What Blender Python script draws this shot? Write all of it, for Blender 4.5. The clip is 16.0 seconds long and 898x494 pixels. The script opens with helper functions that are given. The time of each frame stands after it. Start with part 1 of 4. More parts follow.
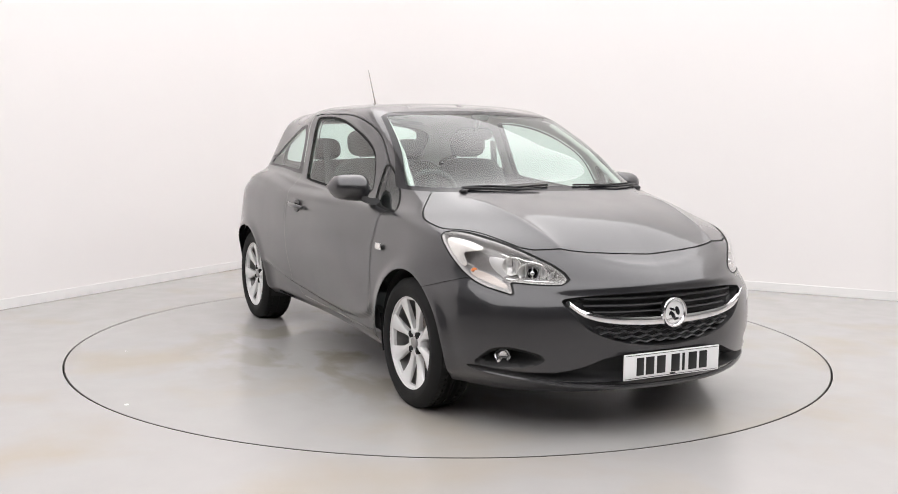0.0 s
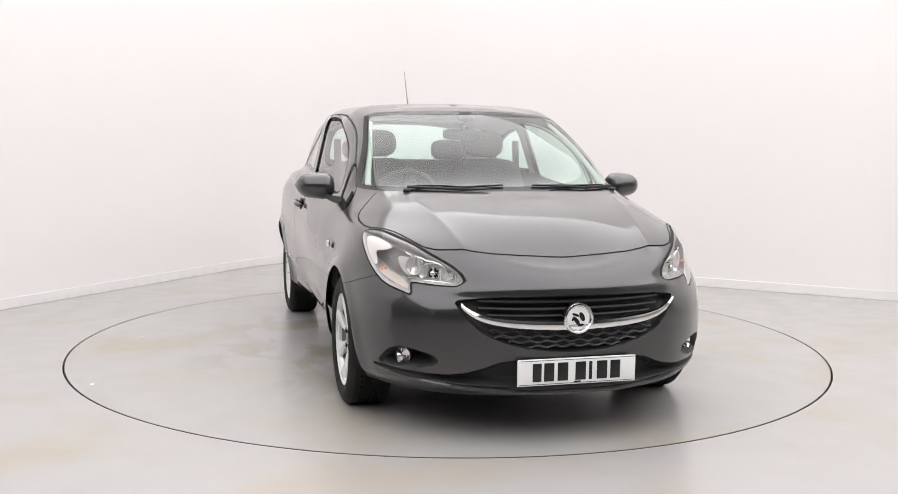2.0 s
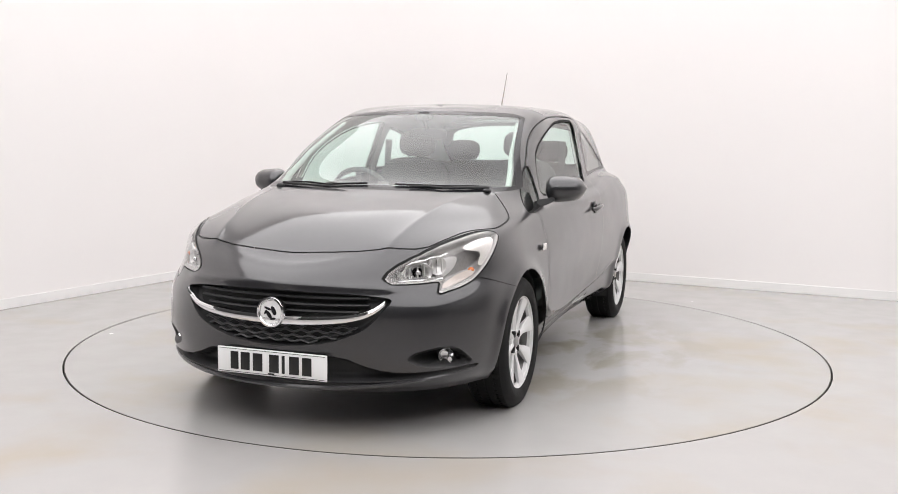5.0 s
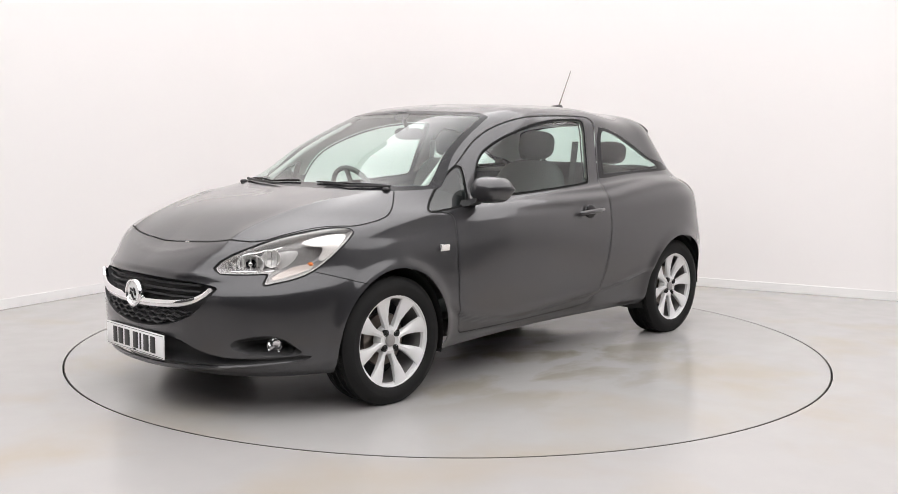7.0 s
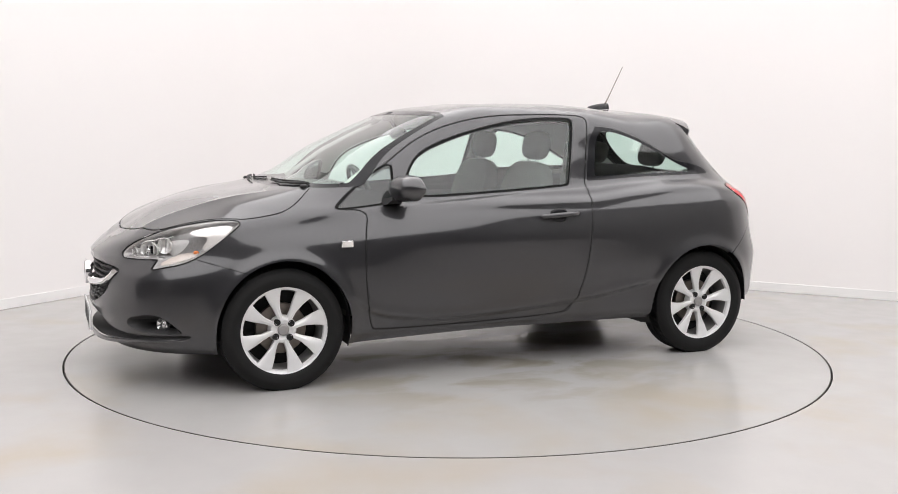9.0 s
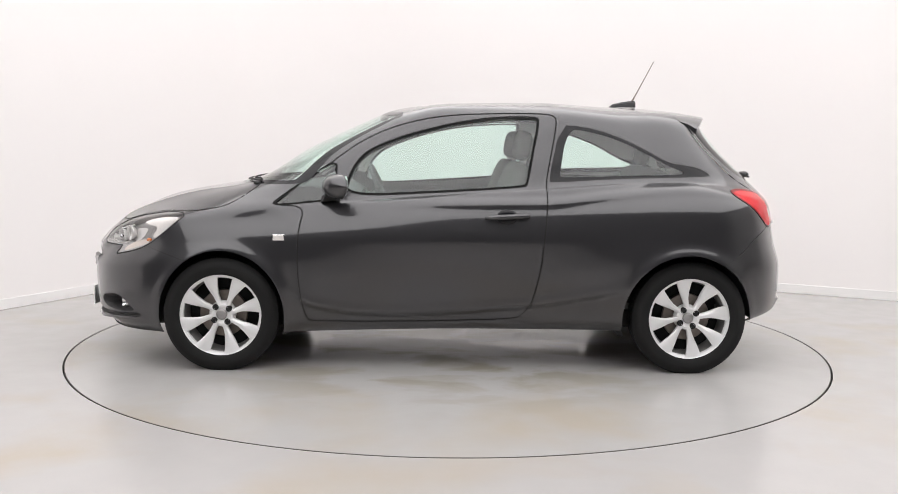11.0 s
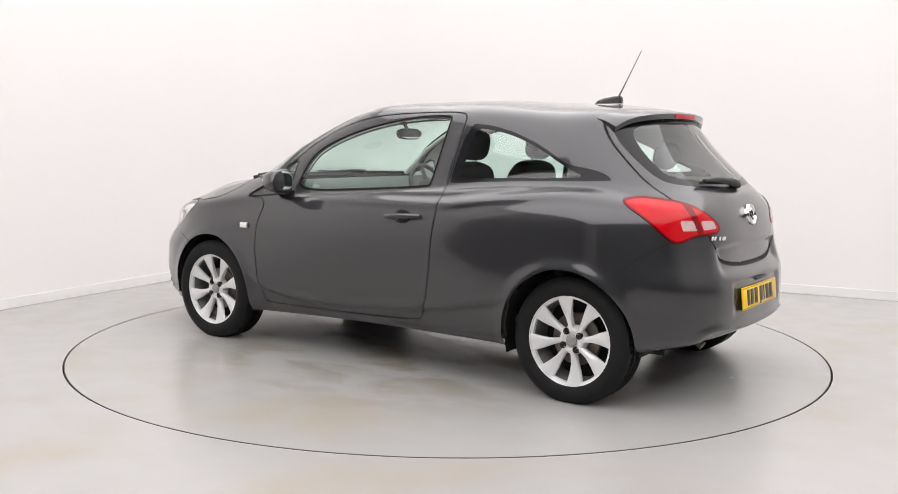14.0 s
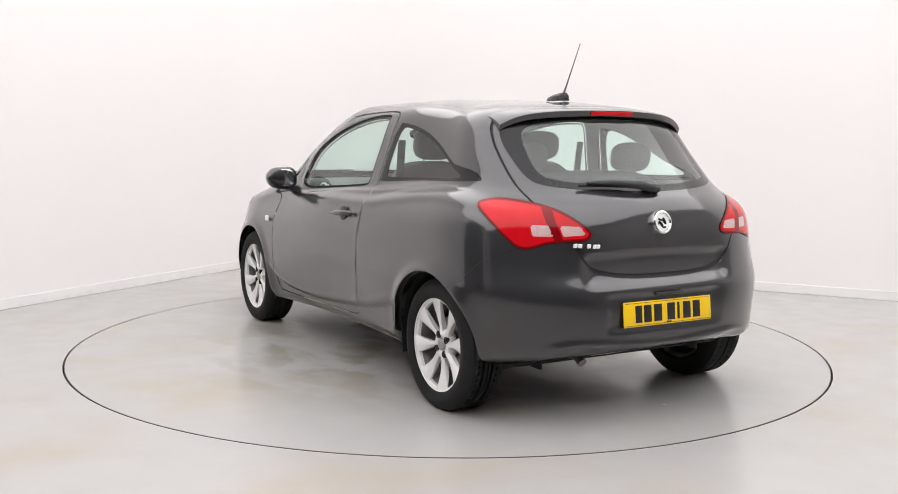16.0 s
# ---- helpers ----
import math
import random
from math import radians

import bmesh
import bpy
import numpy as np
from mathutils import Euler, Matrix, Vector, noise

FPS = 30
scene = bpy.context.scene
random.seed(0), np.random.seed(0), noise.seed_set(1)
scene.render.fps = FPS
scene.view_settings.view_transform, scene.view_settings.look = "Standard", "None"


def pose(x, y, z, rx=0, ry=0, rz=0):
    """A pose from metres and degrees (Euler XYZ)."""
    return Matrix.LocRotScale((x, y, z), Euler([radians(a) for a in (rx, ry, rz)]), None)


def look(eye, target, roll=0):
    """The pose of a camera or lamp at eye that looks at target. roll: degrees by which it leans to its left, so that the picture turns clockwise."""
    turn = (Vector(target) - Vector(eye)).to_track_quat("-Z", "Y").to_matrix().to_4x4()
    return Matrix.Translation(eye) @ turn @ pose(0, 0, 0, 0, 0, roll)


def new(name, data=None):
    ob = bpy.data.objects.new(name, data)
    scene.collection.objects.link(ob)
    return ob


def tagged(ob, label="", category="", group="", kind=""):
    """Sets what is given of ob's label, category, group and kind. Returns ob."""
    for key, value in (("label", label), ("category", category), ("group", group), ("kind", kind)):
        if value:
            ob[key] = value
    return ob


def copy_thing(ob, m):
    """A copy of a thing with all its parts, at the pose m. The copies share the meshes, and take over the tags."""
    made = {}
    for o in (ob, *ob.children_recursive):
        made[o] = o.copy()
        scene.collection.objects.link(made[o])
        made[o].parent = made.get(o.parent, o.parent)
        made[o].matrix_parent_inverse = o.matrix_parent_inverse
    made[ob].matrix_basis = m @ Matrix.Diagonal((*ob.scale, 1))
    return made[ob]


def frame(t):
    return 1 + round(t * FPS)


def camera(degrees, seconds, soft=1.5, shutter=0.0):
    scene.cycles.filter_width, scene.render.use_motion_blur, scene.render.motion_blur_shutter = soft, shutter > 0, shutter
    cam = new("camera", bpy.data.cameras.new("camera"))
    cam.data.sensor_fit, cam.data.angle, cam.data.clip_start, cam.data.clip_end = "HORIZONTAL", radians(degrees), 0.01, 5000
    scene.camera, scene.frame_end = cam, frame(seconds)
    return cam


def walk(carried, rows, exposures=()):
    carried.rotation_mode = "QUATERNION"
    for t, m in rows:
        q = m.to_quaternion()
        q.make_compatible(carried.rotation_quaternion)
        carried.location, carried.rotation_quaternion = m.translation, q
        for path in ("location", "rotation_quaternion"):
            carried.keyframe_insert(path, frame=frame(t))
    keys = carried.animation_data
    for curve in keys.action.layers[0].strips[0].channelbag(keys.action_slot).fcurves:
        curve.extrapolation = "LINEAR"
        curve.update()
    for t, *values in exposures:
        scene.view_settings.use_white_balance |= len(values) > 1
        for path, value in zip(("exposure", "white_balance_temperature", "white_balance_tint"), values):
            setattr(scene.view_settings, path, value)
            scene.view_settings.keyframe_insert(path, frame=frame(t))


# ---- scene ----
cam = camera(49.76, 16.0, soft=0.9)
EYE = (0.0, -5.925, 1.254)
STAND = look(EYE, (0.0, -5.925 + math.cos(radians(6.439)), 1.254 - math.sin(radians(6.439))), 0.636)
walk(cam, [(0.0, STAND), (16.0, STAND)])

# heading of the turntable in degrees, second by second
TURN = [(0.0, -62.21), (0.5, -62.99), (1.0, -65.33), (1.5, -69.11), (2.0, -74.81), (2.5, -80.39), (3.0, -86.47), (3.5, -92.16), (4.0, -98.30), (6.5, -127.47), (7.0, -133.50), (7.5, -139.18), (8.0, -145.13), (8.5, -150.63), (9.0, -156.71), (11.5, -184.88), (12.0, -190.88), (12.5, -196.87), (13.0, -203.16), (13.5, -209.11), (14.0, -215.40), (14.5, -221.22), (15.0, -227.57), (15.5, -233.36), (16.0, -239.47)]


# ---- light ----
world = bpy.data.worlds.new("world")
scene.world = world
world.use_nodes = True
world.node_tree.nodes["Background"].inputs[0].default_value = (.9, .92, 1, 1)
world.node_tree.nodes["Background"].inputs[1].default_value = .3
scene.view_settings.exposure = 0.0
CEILING = 4.4
GLOW = 2.06          # of the luminous ceiling, which is the one light of the studio


# ---- materials ----
def material(name, colour, rough=.5, metal=0.0, coat=0.0, vary=.0, scale=20.0, bump=0.0, bump_scale=200.0, spec=.5):
    m = bpy.data.materials.new(name)
    m.use_nodes = True
    nt = m.node_tree
    b = nt.nodes["Principled BSDF"]
    b.inputs["Base Color"].default_value = (*colour, 1)
    b.inputs["Roughness"].default_value = rough
    b.inputs["Metallic"].default_value = metal
    b.inputs["Coat Weight"].default_value = coat
    b.inputs["Coat Roughness"].default_value = .03
    b.inputs["Specular IOR Level"].default_value = spec
    tc = nt.nodes.new("ShaderNodeTexCoord")
    if vary:
        n = nt.nodes.new("ShaderNodeTexNoise")
        n.inputs["Scale"].default_value, n.inputs["Detail"].default_value = scale, 6
        r = nt.nodes.new("ShaderNodeMix")
        r.data_type = "RGBA"
        r.inputs[6].default_value = (*[c * (1 - vary) for c in colour], 1)
        r.inputs[7].default_value = (*[min(1, c * (1 + vary)) for c in colour], 1)
        nt.links.new(tc.outputs["Object"], n.inputs["Vector"])
        nt.links.new(n.outputs["Fac"], r.inputs[0])
        nt.links.new(r.outputs[2], b.inputs["Base Color"])
        q = nt.nodes.new("ShaderNodeMapRange")
        q.inputs["To Min"].default_value, q.inputs["To Max"].default_value = max(0, rough - .5 * vary * rough), min(1, rough + .5 * vary * rough)
        nt.links.new(n.outputs["Fac"], q.inputs["Value"])
        nt.links.new(q.outputs[0], b.inputs["Roughness"])
    if bump:
        n2 = nt.nodes.new("ShaderNodeTexNoise")
        n2.inputs["Scale"].default_value, n2.inputs["Detail"].default_value = bump_scale, 3
        nt.links.new(tc.outputs["Object"], n2.inputs["Vector"])
        bp = nt.nodes.new("ShaderNodeBump")
        bp.inputs["Strength"].default_value, bp.inputs["Distance"].default_value = bump, .002
        nt.links.new(n2.outputs["Fac"], bp.inputs["Height"])
        nt.links.new(bp.outputs[0], b.inputs["Normal"])
    return m


def glass_material(name, tint, rough=.0, gloss=1.0, sheen=.07):
    """A thin pane: tinted clear sight with a mirror sheen by Fresnel."""
    m = bpy.data.materials.new(name)
    m.use_nodes = True
    nt = m.node_tree
    nt.nodes.remove(nt.nodes["Principled BSDF"])
    t, g, f, mix, up, lift = (nt.nodes.new(k) for k in ("ShaderNodeBsdfTransparent", "ShaderNodeBsdfGlossy", "ShaderNodeLayerWeight", "ShaderNodeMixShader", "ShaderNodeMath", "ShaderNodeMath"))
    t.inputs[0].default_value = (*tint, 1)
    g.inputs["Roughness"].default_value = rough
    g.inputs["Color"].default_value = (gloss, gloss, gloss, 1)
    f.inputs["Blend"].default_value = .5
    up.operation, lift.operation = "POWER", "MULTIPLY_ADD"
    up.inputs[1].default_value, lift.inputs[1].default_value, lift.inputs[2].default_value = 4.5, .92, sheen
    nt.links.new(f.outputs["Facing"], up.inputs[0])
    nt.links.new(up.outputs[0], lift.inputs[0])
    nt.links.new(lift.outputs[0], mix.inputs[0])
    nt.links.new(t.outputs[0], mix.inputs[1])
    nt.links.new(g.outputs[0], mix.inputs[2])
    nt.links.new(mix.outputs[0], nt.nodes["Material Output"].inputs[0])
    return m


def paint_material():
    """Dark grey metallic lacquer with fine flakes under a clear coat."""
    m = material("grey_metallic_paint", (.06, .06, .064), .34, .55, 1.0)
    nt = m.node_tree
    b = nt.nodes["Principled BSDF"]
    tc = nt.nodes.new("ShaderNodeTexCoord")
    v = nt.nodes.new("ShaderNodeTexVoronoi")
    v.inputs["Scale"].default_value = 900
    mix = nt.nodes.new("ShaderNodeMix")
    mix.data_type = "RGBA"
    mix.inputs[6].default_value, mix.inputs[7].default_value = (.024, .0237, .0262, 1), (.045, .0443, .0486, 1)
    nt.links.new(tc.outputs["Object"], v.inputs["Vector"])
    nt.links.new(v.outputs["Color"], mix.inputs[0])
    nt.links.new(mix.outputs[2], b.inputs["Base Color"])
    n = nt.nodes.new("ShaderNodeTexNoise")
    n.inputs["Scale"].default_value = 5
    nt.links.new(tc.outputs["Object"], n.inputs["Vector"])
    q = nt.nodes.new("ShaderNodeMapRange")
    q.inputs["To Min"].default_value, q.inputs["To Max"].default_value = .30, .38
    b.inputs["Coat IOR"].default_value, b.inputs["Coat Roughness"].default_value = 1.6, .07
    nt.links.new(n.outputs["Fac"], q.inputs["Value"])
    nt.links.new(q.outputs[0], b.inputs["Roughness"])
    return m


def floor_material(name, base, stain_seed, damp=0.0):
    """Painted concrete: pale grey, satin, with ochre damp stains and scuffs."""
    m = material(name, base, .3, bump=.08, bump_scale=35)
    nt = m.node_tree
    b = nt.nodes["Principled BSDF"]
    tc = nt.nodes.new("ShaderNodeTexCoord")
    mp = nt.nodes.new("ShaderNodeMapping")
    mp.inputs["Location"].default_value = (stain_seed, stain_seed * .7, 0)
    nt.links.new(tc.outputs["Object"], mp.inputs["Vector"])
    big, fine = nt.nodes.new("ShaderNodeTexNoise"), nt.nodes.new("ShaderNodeTexNoise")
    big.inputs["Scale"].default_value, big.inputs["Detail"].default_value = 1.1, 5
    big.inputs["Distortion"].default_value = .25
    fine.inputs["Scale"].default_value, fine.inputs["Detail"].default_value = 5, 5
    for n in (big, fine):
        nt.links.new(mp.outputs[0], n.inputs["Vector"])
    ramp = nt.nodes.new("ShaderNodeMapRange")
    ramp.inputs["From Min"].default_value, ramp.inputs["From Max"].default_value = .52, .72
    nt.links.new(big.outputs["Fac"], ramp.inputs["Value"])
    grain = nt.nodes.new("ShaderNodeMix")
    grain.data_type = "RGBA"
    grain.inputs[6].default_value = (*[c * .972 for c in base], 1)
    grain.inputs[7].default_value = (*[c * 1.025 for c in base], 1)
    nt.links.new(fine.outputs["Fac"], grain.inputs[0])
    st = nt.nodes.new("ShaderNodeMix")
    st.data_type = "RGBA"
    st.inputs[7].default_value = (base[0] * .985, base[1] * .915, base[2] * .81, 1)
    nt.links.new(ramp.outputs[0], st.inputs[0])
    nt.links.new(grain.outputs[2], st.inputs[6])
    nt.links.new(st.outputs[2], b.inputs["Base Color"])
    q = nt.nodes.new("ShaderNodeMapRange")
    q.inputs["To Min"].default_value, q.inputs["To Max"].default_value = .17, .31
    nt.links.new(fine.outputs["Fac"], q.inputs["Value"])
    nt.links.new(q.outputs[0], b.inputs["Roughness"])
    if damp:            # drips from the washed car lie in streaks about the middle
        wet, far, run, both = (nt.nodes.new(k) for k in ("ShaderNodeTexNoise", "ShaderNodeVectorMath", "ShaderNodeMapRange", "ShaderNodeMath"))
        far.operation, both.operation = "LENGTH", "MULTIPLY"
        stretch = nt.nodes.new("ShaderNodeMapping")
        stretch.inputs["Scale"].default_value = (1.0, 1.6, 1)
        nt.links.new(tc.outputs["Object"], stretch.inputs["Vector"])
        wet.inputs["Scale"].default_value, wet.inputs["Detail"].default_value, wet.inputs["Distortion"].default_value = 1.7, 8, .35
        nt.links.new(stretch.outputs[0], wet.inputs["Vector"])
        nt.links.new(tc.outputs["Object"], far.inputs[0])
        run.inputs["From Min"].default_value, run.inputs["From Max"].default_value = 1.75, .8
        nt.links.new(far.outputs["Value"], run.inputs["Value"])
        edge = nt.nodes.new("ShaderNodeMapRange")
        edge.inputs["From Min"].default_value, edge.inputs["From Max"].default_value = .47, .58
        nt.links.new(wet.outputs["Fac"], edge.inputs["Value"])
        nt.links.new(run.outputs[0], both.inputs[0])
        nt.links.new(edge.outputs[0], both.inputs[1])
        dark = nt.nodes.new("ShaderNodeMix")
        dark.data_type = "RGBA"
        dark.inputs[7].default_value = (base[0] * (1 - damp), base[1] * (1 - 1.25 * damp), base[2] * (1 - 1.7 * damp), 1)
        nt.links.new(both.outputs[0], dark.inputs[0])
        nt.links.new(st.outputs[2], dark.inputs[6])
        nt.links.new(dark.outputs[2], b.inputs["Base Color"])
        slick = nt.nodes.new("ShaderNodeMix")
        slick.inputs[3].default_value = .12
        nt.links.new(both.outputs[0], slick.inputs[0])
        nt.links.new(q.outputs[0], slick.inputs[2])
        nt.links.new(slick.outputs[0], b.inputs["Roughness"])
    return m


def lamp_material(name, colour, strength):
    m = bpy.data.materials.new(name)
    m.use_nodes = True
    b = m.node_tree.nodes["Principled BSDF"]
    b.inputs["Base Color"].default_value = (.9, .9, .9, 1)
    b.inputs["Emission Color"].default_value = (*colour, 1)
    b.inputs["Emission Strength"].default_value = strength
    return m


PAINT = paint_material()
BLACK_GLOSS = material("gloss_black_plastic", (.010, .010, .012), .15, vary=.2, spec=.3)
BLACK = material("matt_black_plastic", (.02, .02, .021), .55, vary=.25, scale=40, bump=.15, bump_scale=300)
MESH = material("satin_grille_plastic", (.045, .045, .047), .32, vary=.2, scale=40)
DARK = material("dark_underside", (.012, .012, .012), .8, vary=.3)
RUBBER = material("black_tyre_rubber", (.010, .010, .010), .7, vary=.3, scale=25, bump=.2, bump_scale=120, spec=.25)
SEAL = material("black_rubber_seal", (.006, .006, .006), .75, vary=.2, spec=.2)
ALLOY = material("silver_painted_alloy", (.78, .78, .78), .34, .25, .5, vary=.06, scale=12)
RIM_INSIDE = material("dull_rim_grey", (.22, .215, .21), .55, .5, vary=.25, scale=18)
CHROME = material("polished_chrome", (.86, .86, .87), .06, 1.0, vary=.03)
REFLECTOR = material("lamp_reflector", (.82, .81, .80), .30, .55, vary=.08, scale=60)
DISC = material("worn_brake_steel", (.23, .20, .18), .45, .9, vary=.3, scale=40)
TRIM = material("pale_grey_headlining", (.62, .61, .58), .9, vary=.08, scale=60, bump=.2, bump_scale=500)
CABIN = material("charcoal_cabin_plastic", (.095, .094, .092), .6, vary=.15, scale=40, bump=.2, bump_scale=400)
CLOTH = material("dark_grey_seat_cloth", (.10, .097, .095), .95, vary=.2, scale=40, bump=.12, bump_scale=200)
GLASS = glass_material("green_tinted_glass", (.80, .925, .88))
CLEAR = glass_material("clear_lamp_lens", (.97, .97, .97), sheen=.035)
SMOKED = glass_material("dim_corner_glass", (.40, .46, .45))
MIRROR = material("mirror_silver", (.9, .92, .93), .02, 1.0, vary=.01)
RED = material("red_lamp_plastic", (.56, .004, .010), .10, vary=.22, scale=14, spec=.3)
DARK_RED = material("dark_red_lamp_plastic", (.20, .002, .004), .12, vary=.15, scale=90, spec=.3)
AMBER = material("pale_amber_plastic", (.70, .62, .57), .2, 0, .5, vary=.1)
ORANGE = material("amber_bulb_glass", (.70, .20, .05), .25, vary=.1)
BADGE = material("bright_badge_enamel", (.9, .9, .9), .3, 0, .3, vary=.04)
FROST = material("frosted_lamp_plastic", (.86, .83, .80), .18, .3, .6, vary=.15, scale=160)
LAMP_HOUSE = material("satin_silver_lamp_housing", (.34, .33, .325), .35, .5, vary=.2, scale=70)
GREY_LENS = material("pink_clear_lamp_plastic", (.62, .44, .43), .2, .1, .6, vary=.25, scale=90)
PLATE_WHITE = material("white_plate_acrylic", (.92, .92, .92), .22, vary=.02)
PLATE_YELLOW = material("yellow_plate_acrylic", (.92, .60, .01), .22, vary=.03)
INK = material("black_ink", (.012, .012, .012), .35, vary=.1)
WALL = material("white_wall_paint", (.87, .845, .835), .75, vary=.012, scale=1.2, bump=.05, bump_scale=60)
SKIRT = material("white_skirting_gloss", (.86, .85, .84), .35, vary=.015, scale=6)
FLOOR = floor_material("grey_floor_paint", (.40, .387, .38), 3.0)
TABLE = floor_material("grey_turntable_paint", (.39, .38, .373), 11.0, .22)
STEEL = material("dark_steel_edge", (.10, .09, .08), .45, .8, vary=.4, scale=15)
# near-black colour stands in for missing light on the unseen walls
BACKWALL = material("dark_reflected_wall", (.08, .08, .08), .8, vary=.1, scale=2)
GREYWALL = material("pale_grey_wall", (.42, .42, .41), .8, vary=.06, scale=2)
PANEL = lamp_material("glowing_diffuser", (1.0, .98, .988), GLOW)


# ---- mesh helpers ----
def link_mesh(name, verts, faces, mat, normals=None, smooth=True):
    me = bpy.data.meshes.new(name)
    me.from_pydata([tuple(v) for v in verts], [], [tuple(int(i) for i in f) for f in faces])
    me.materials.append(mat)
    me.polygons.foreach_set("use_smooth", [smooth] * len(me.polygons))
    if normals is not None:
        me.normals_split_custom_set_from_vertices([tuple(n) for n in normals])
    return new(name, me)


def child(ob, parent, label=""):
    ob.parent = parent
    return tagged(ob, label=label)


def part(name, bm, mat, parent, label="", smooth=True, angle=40):
    """Links a bmesh as one mesh object under a thing or a part."""
    me = bpy.data.meshes.new(name)
    bm.normal_update()
    for e in bm.edges:
        e.smooth = len(e.link_faces) < 2 or e.calc_face_angle(0) < radians(angle)
    bm.to_mesh(me)
    bm.free()
    me.materials.append(mat)
    me.polygons.foreach_set("use_smooth", [smooth] * len(me.polygons))
    ob = new(name, me)
    if parent is not None:
        ob.parent = parent
    return tagged(ob, label=label)


def bm_box(sx, sy, sz, m=None, bevel=.0, segs=2):
    bm = bmesh.new()
    bmesh.ops.create_cube(bm, size=1)
    bmesh.ops.scale(bm, vec=(sx, sy, sz), verts=bm.verts)
    if bevel:
        bmesh.ops.bevel(bm, geom=bm.edges[:], offset=bevel, segments=segs, affect="EDGES", profile=.5)
    if m is not None:
        bmesh.ops.transform(bm, matrix=m, verts=bm.verts)
    return bm


def bm_lathe(profile, n=48, m=None):
    """Turns (radius, y) points about the y axis."""
    bm = bmesh.new()
    rings = []
    for k in range(n):
        a = 2 * math.pi * k / n
        rings.append([bm.verts.new((r * math.sin(a), y, r * math.cos(a))) for r, y in profile])
    for k in range(n):
        p, q = rings[k], rings[(k + 1) % n]
        for i in range(len(profile) - 1):
            bm.faces.new((p[i], p[i + 1], q[i + 1], q[i]))
    bmesh.ops.remove_doubles(bm, verts=bm.verts, dist=1e-5)
    bmesh.ops.recalc_face_normals(bm, faces=bm.faces)
    if m is not None:
        bmesh.ops.transform(bm, matrix=m, verts=bm.verts)
    return bm


def bm_tube(points, radius, n=8):
    """A round bar along the points; the radius may be a list."""
    bm = bmesh.new()
    pts = [Vector(p) for p in points]
    rad = radius if isinstance(radius, (list, tuple)) else [radius] * len(pts)
    rings = []
    for i, p in enumerate(pts):
        d = (pts[min(i + 1, len(pts) - 1)] - pts[max(i - 1, 0)]).normalized()
        a = d.cross(Vector((0, 0, 1)) if abs(d.z) < .9 else Vector((1, 0, 0))).normalized()
        b = d.cross(a)
        rings.append([bm.verts.new(p + rad[i] * (math.cos(2 * math.pi * k / n) * a + math.sin(2 * math.pi * k / n) * b)) for k in range(n)])
    for p, q in zip(rings, rings[1:]):
        for k in range(n):
            bm.faces.new((p[k], p[(k + 1) % n], q[(k + 1) % n], q[k]))
    bm.faces.new(rings[0])
    bm.faces.new(rings[-1])
    bmesh.ops.recalc_face_normals(bm, faces=bm.faces)
    return bm


def bm_loft(sections, closed=True, caps=True):
    """Joins sections of equally many points."""
    bm = bmesh.new()
    rings = [[bm.verts.new(p) for p in s] for s in sections]
    n = len(rings[0])
    for p, q in zip(rings, rings[1:]):
        for k in range(n if closed else n - 1):
            bm.faces.new((p[k], p[(k + 1) % n], q[(k + 1) % n], q[k]))
    if caps and closed:
        bm.faces.new(rings[0])
        bm.faces.new(rings[-1])
    bmesh.ops.recalc_face_normals(bm, faces=bm.faces)
    return bm


def bm_pillow(sx, sy, sz, m=None, power=3.0, n=20):
    """A rounded cushion: a super-ellipsoid."""
    bm = bmesh.new()
    bmesh.ops.create_uvsphere(bm, u_segments=n + 4, v_segments=n, radius=1)
    for v in bm.verts:
        c = [abs(a) for a in v.co]
        k = sum(a ** power for a in c) ** (-1 / power)
        v.co = Vector((v.co.x * k * sx / 2, v.co.y * k * sy / 2, v.co.z * k * sz / 2))
    if m is not None:
        bmesh.ops.transform(bm, matrix=m, verts=bm.verts)
    return bm


# ---- the place ----
RADIUS = 2.229


def ring_of(r, n=160):
    return [(r * math.cos(2 * math.pi * k / n), r * math.sin(2 * math.pi * k / n)) for k in range(n)]


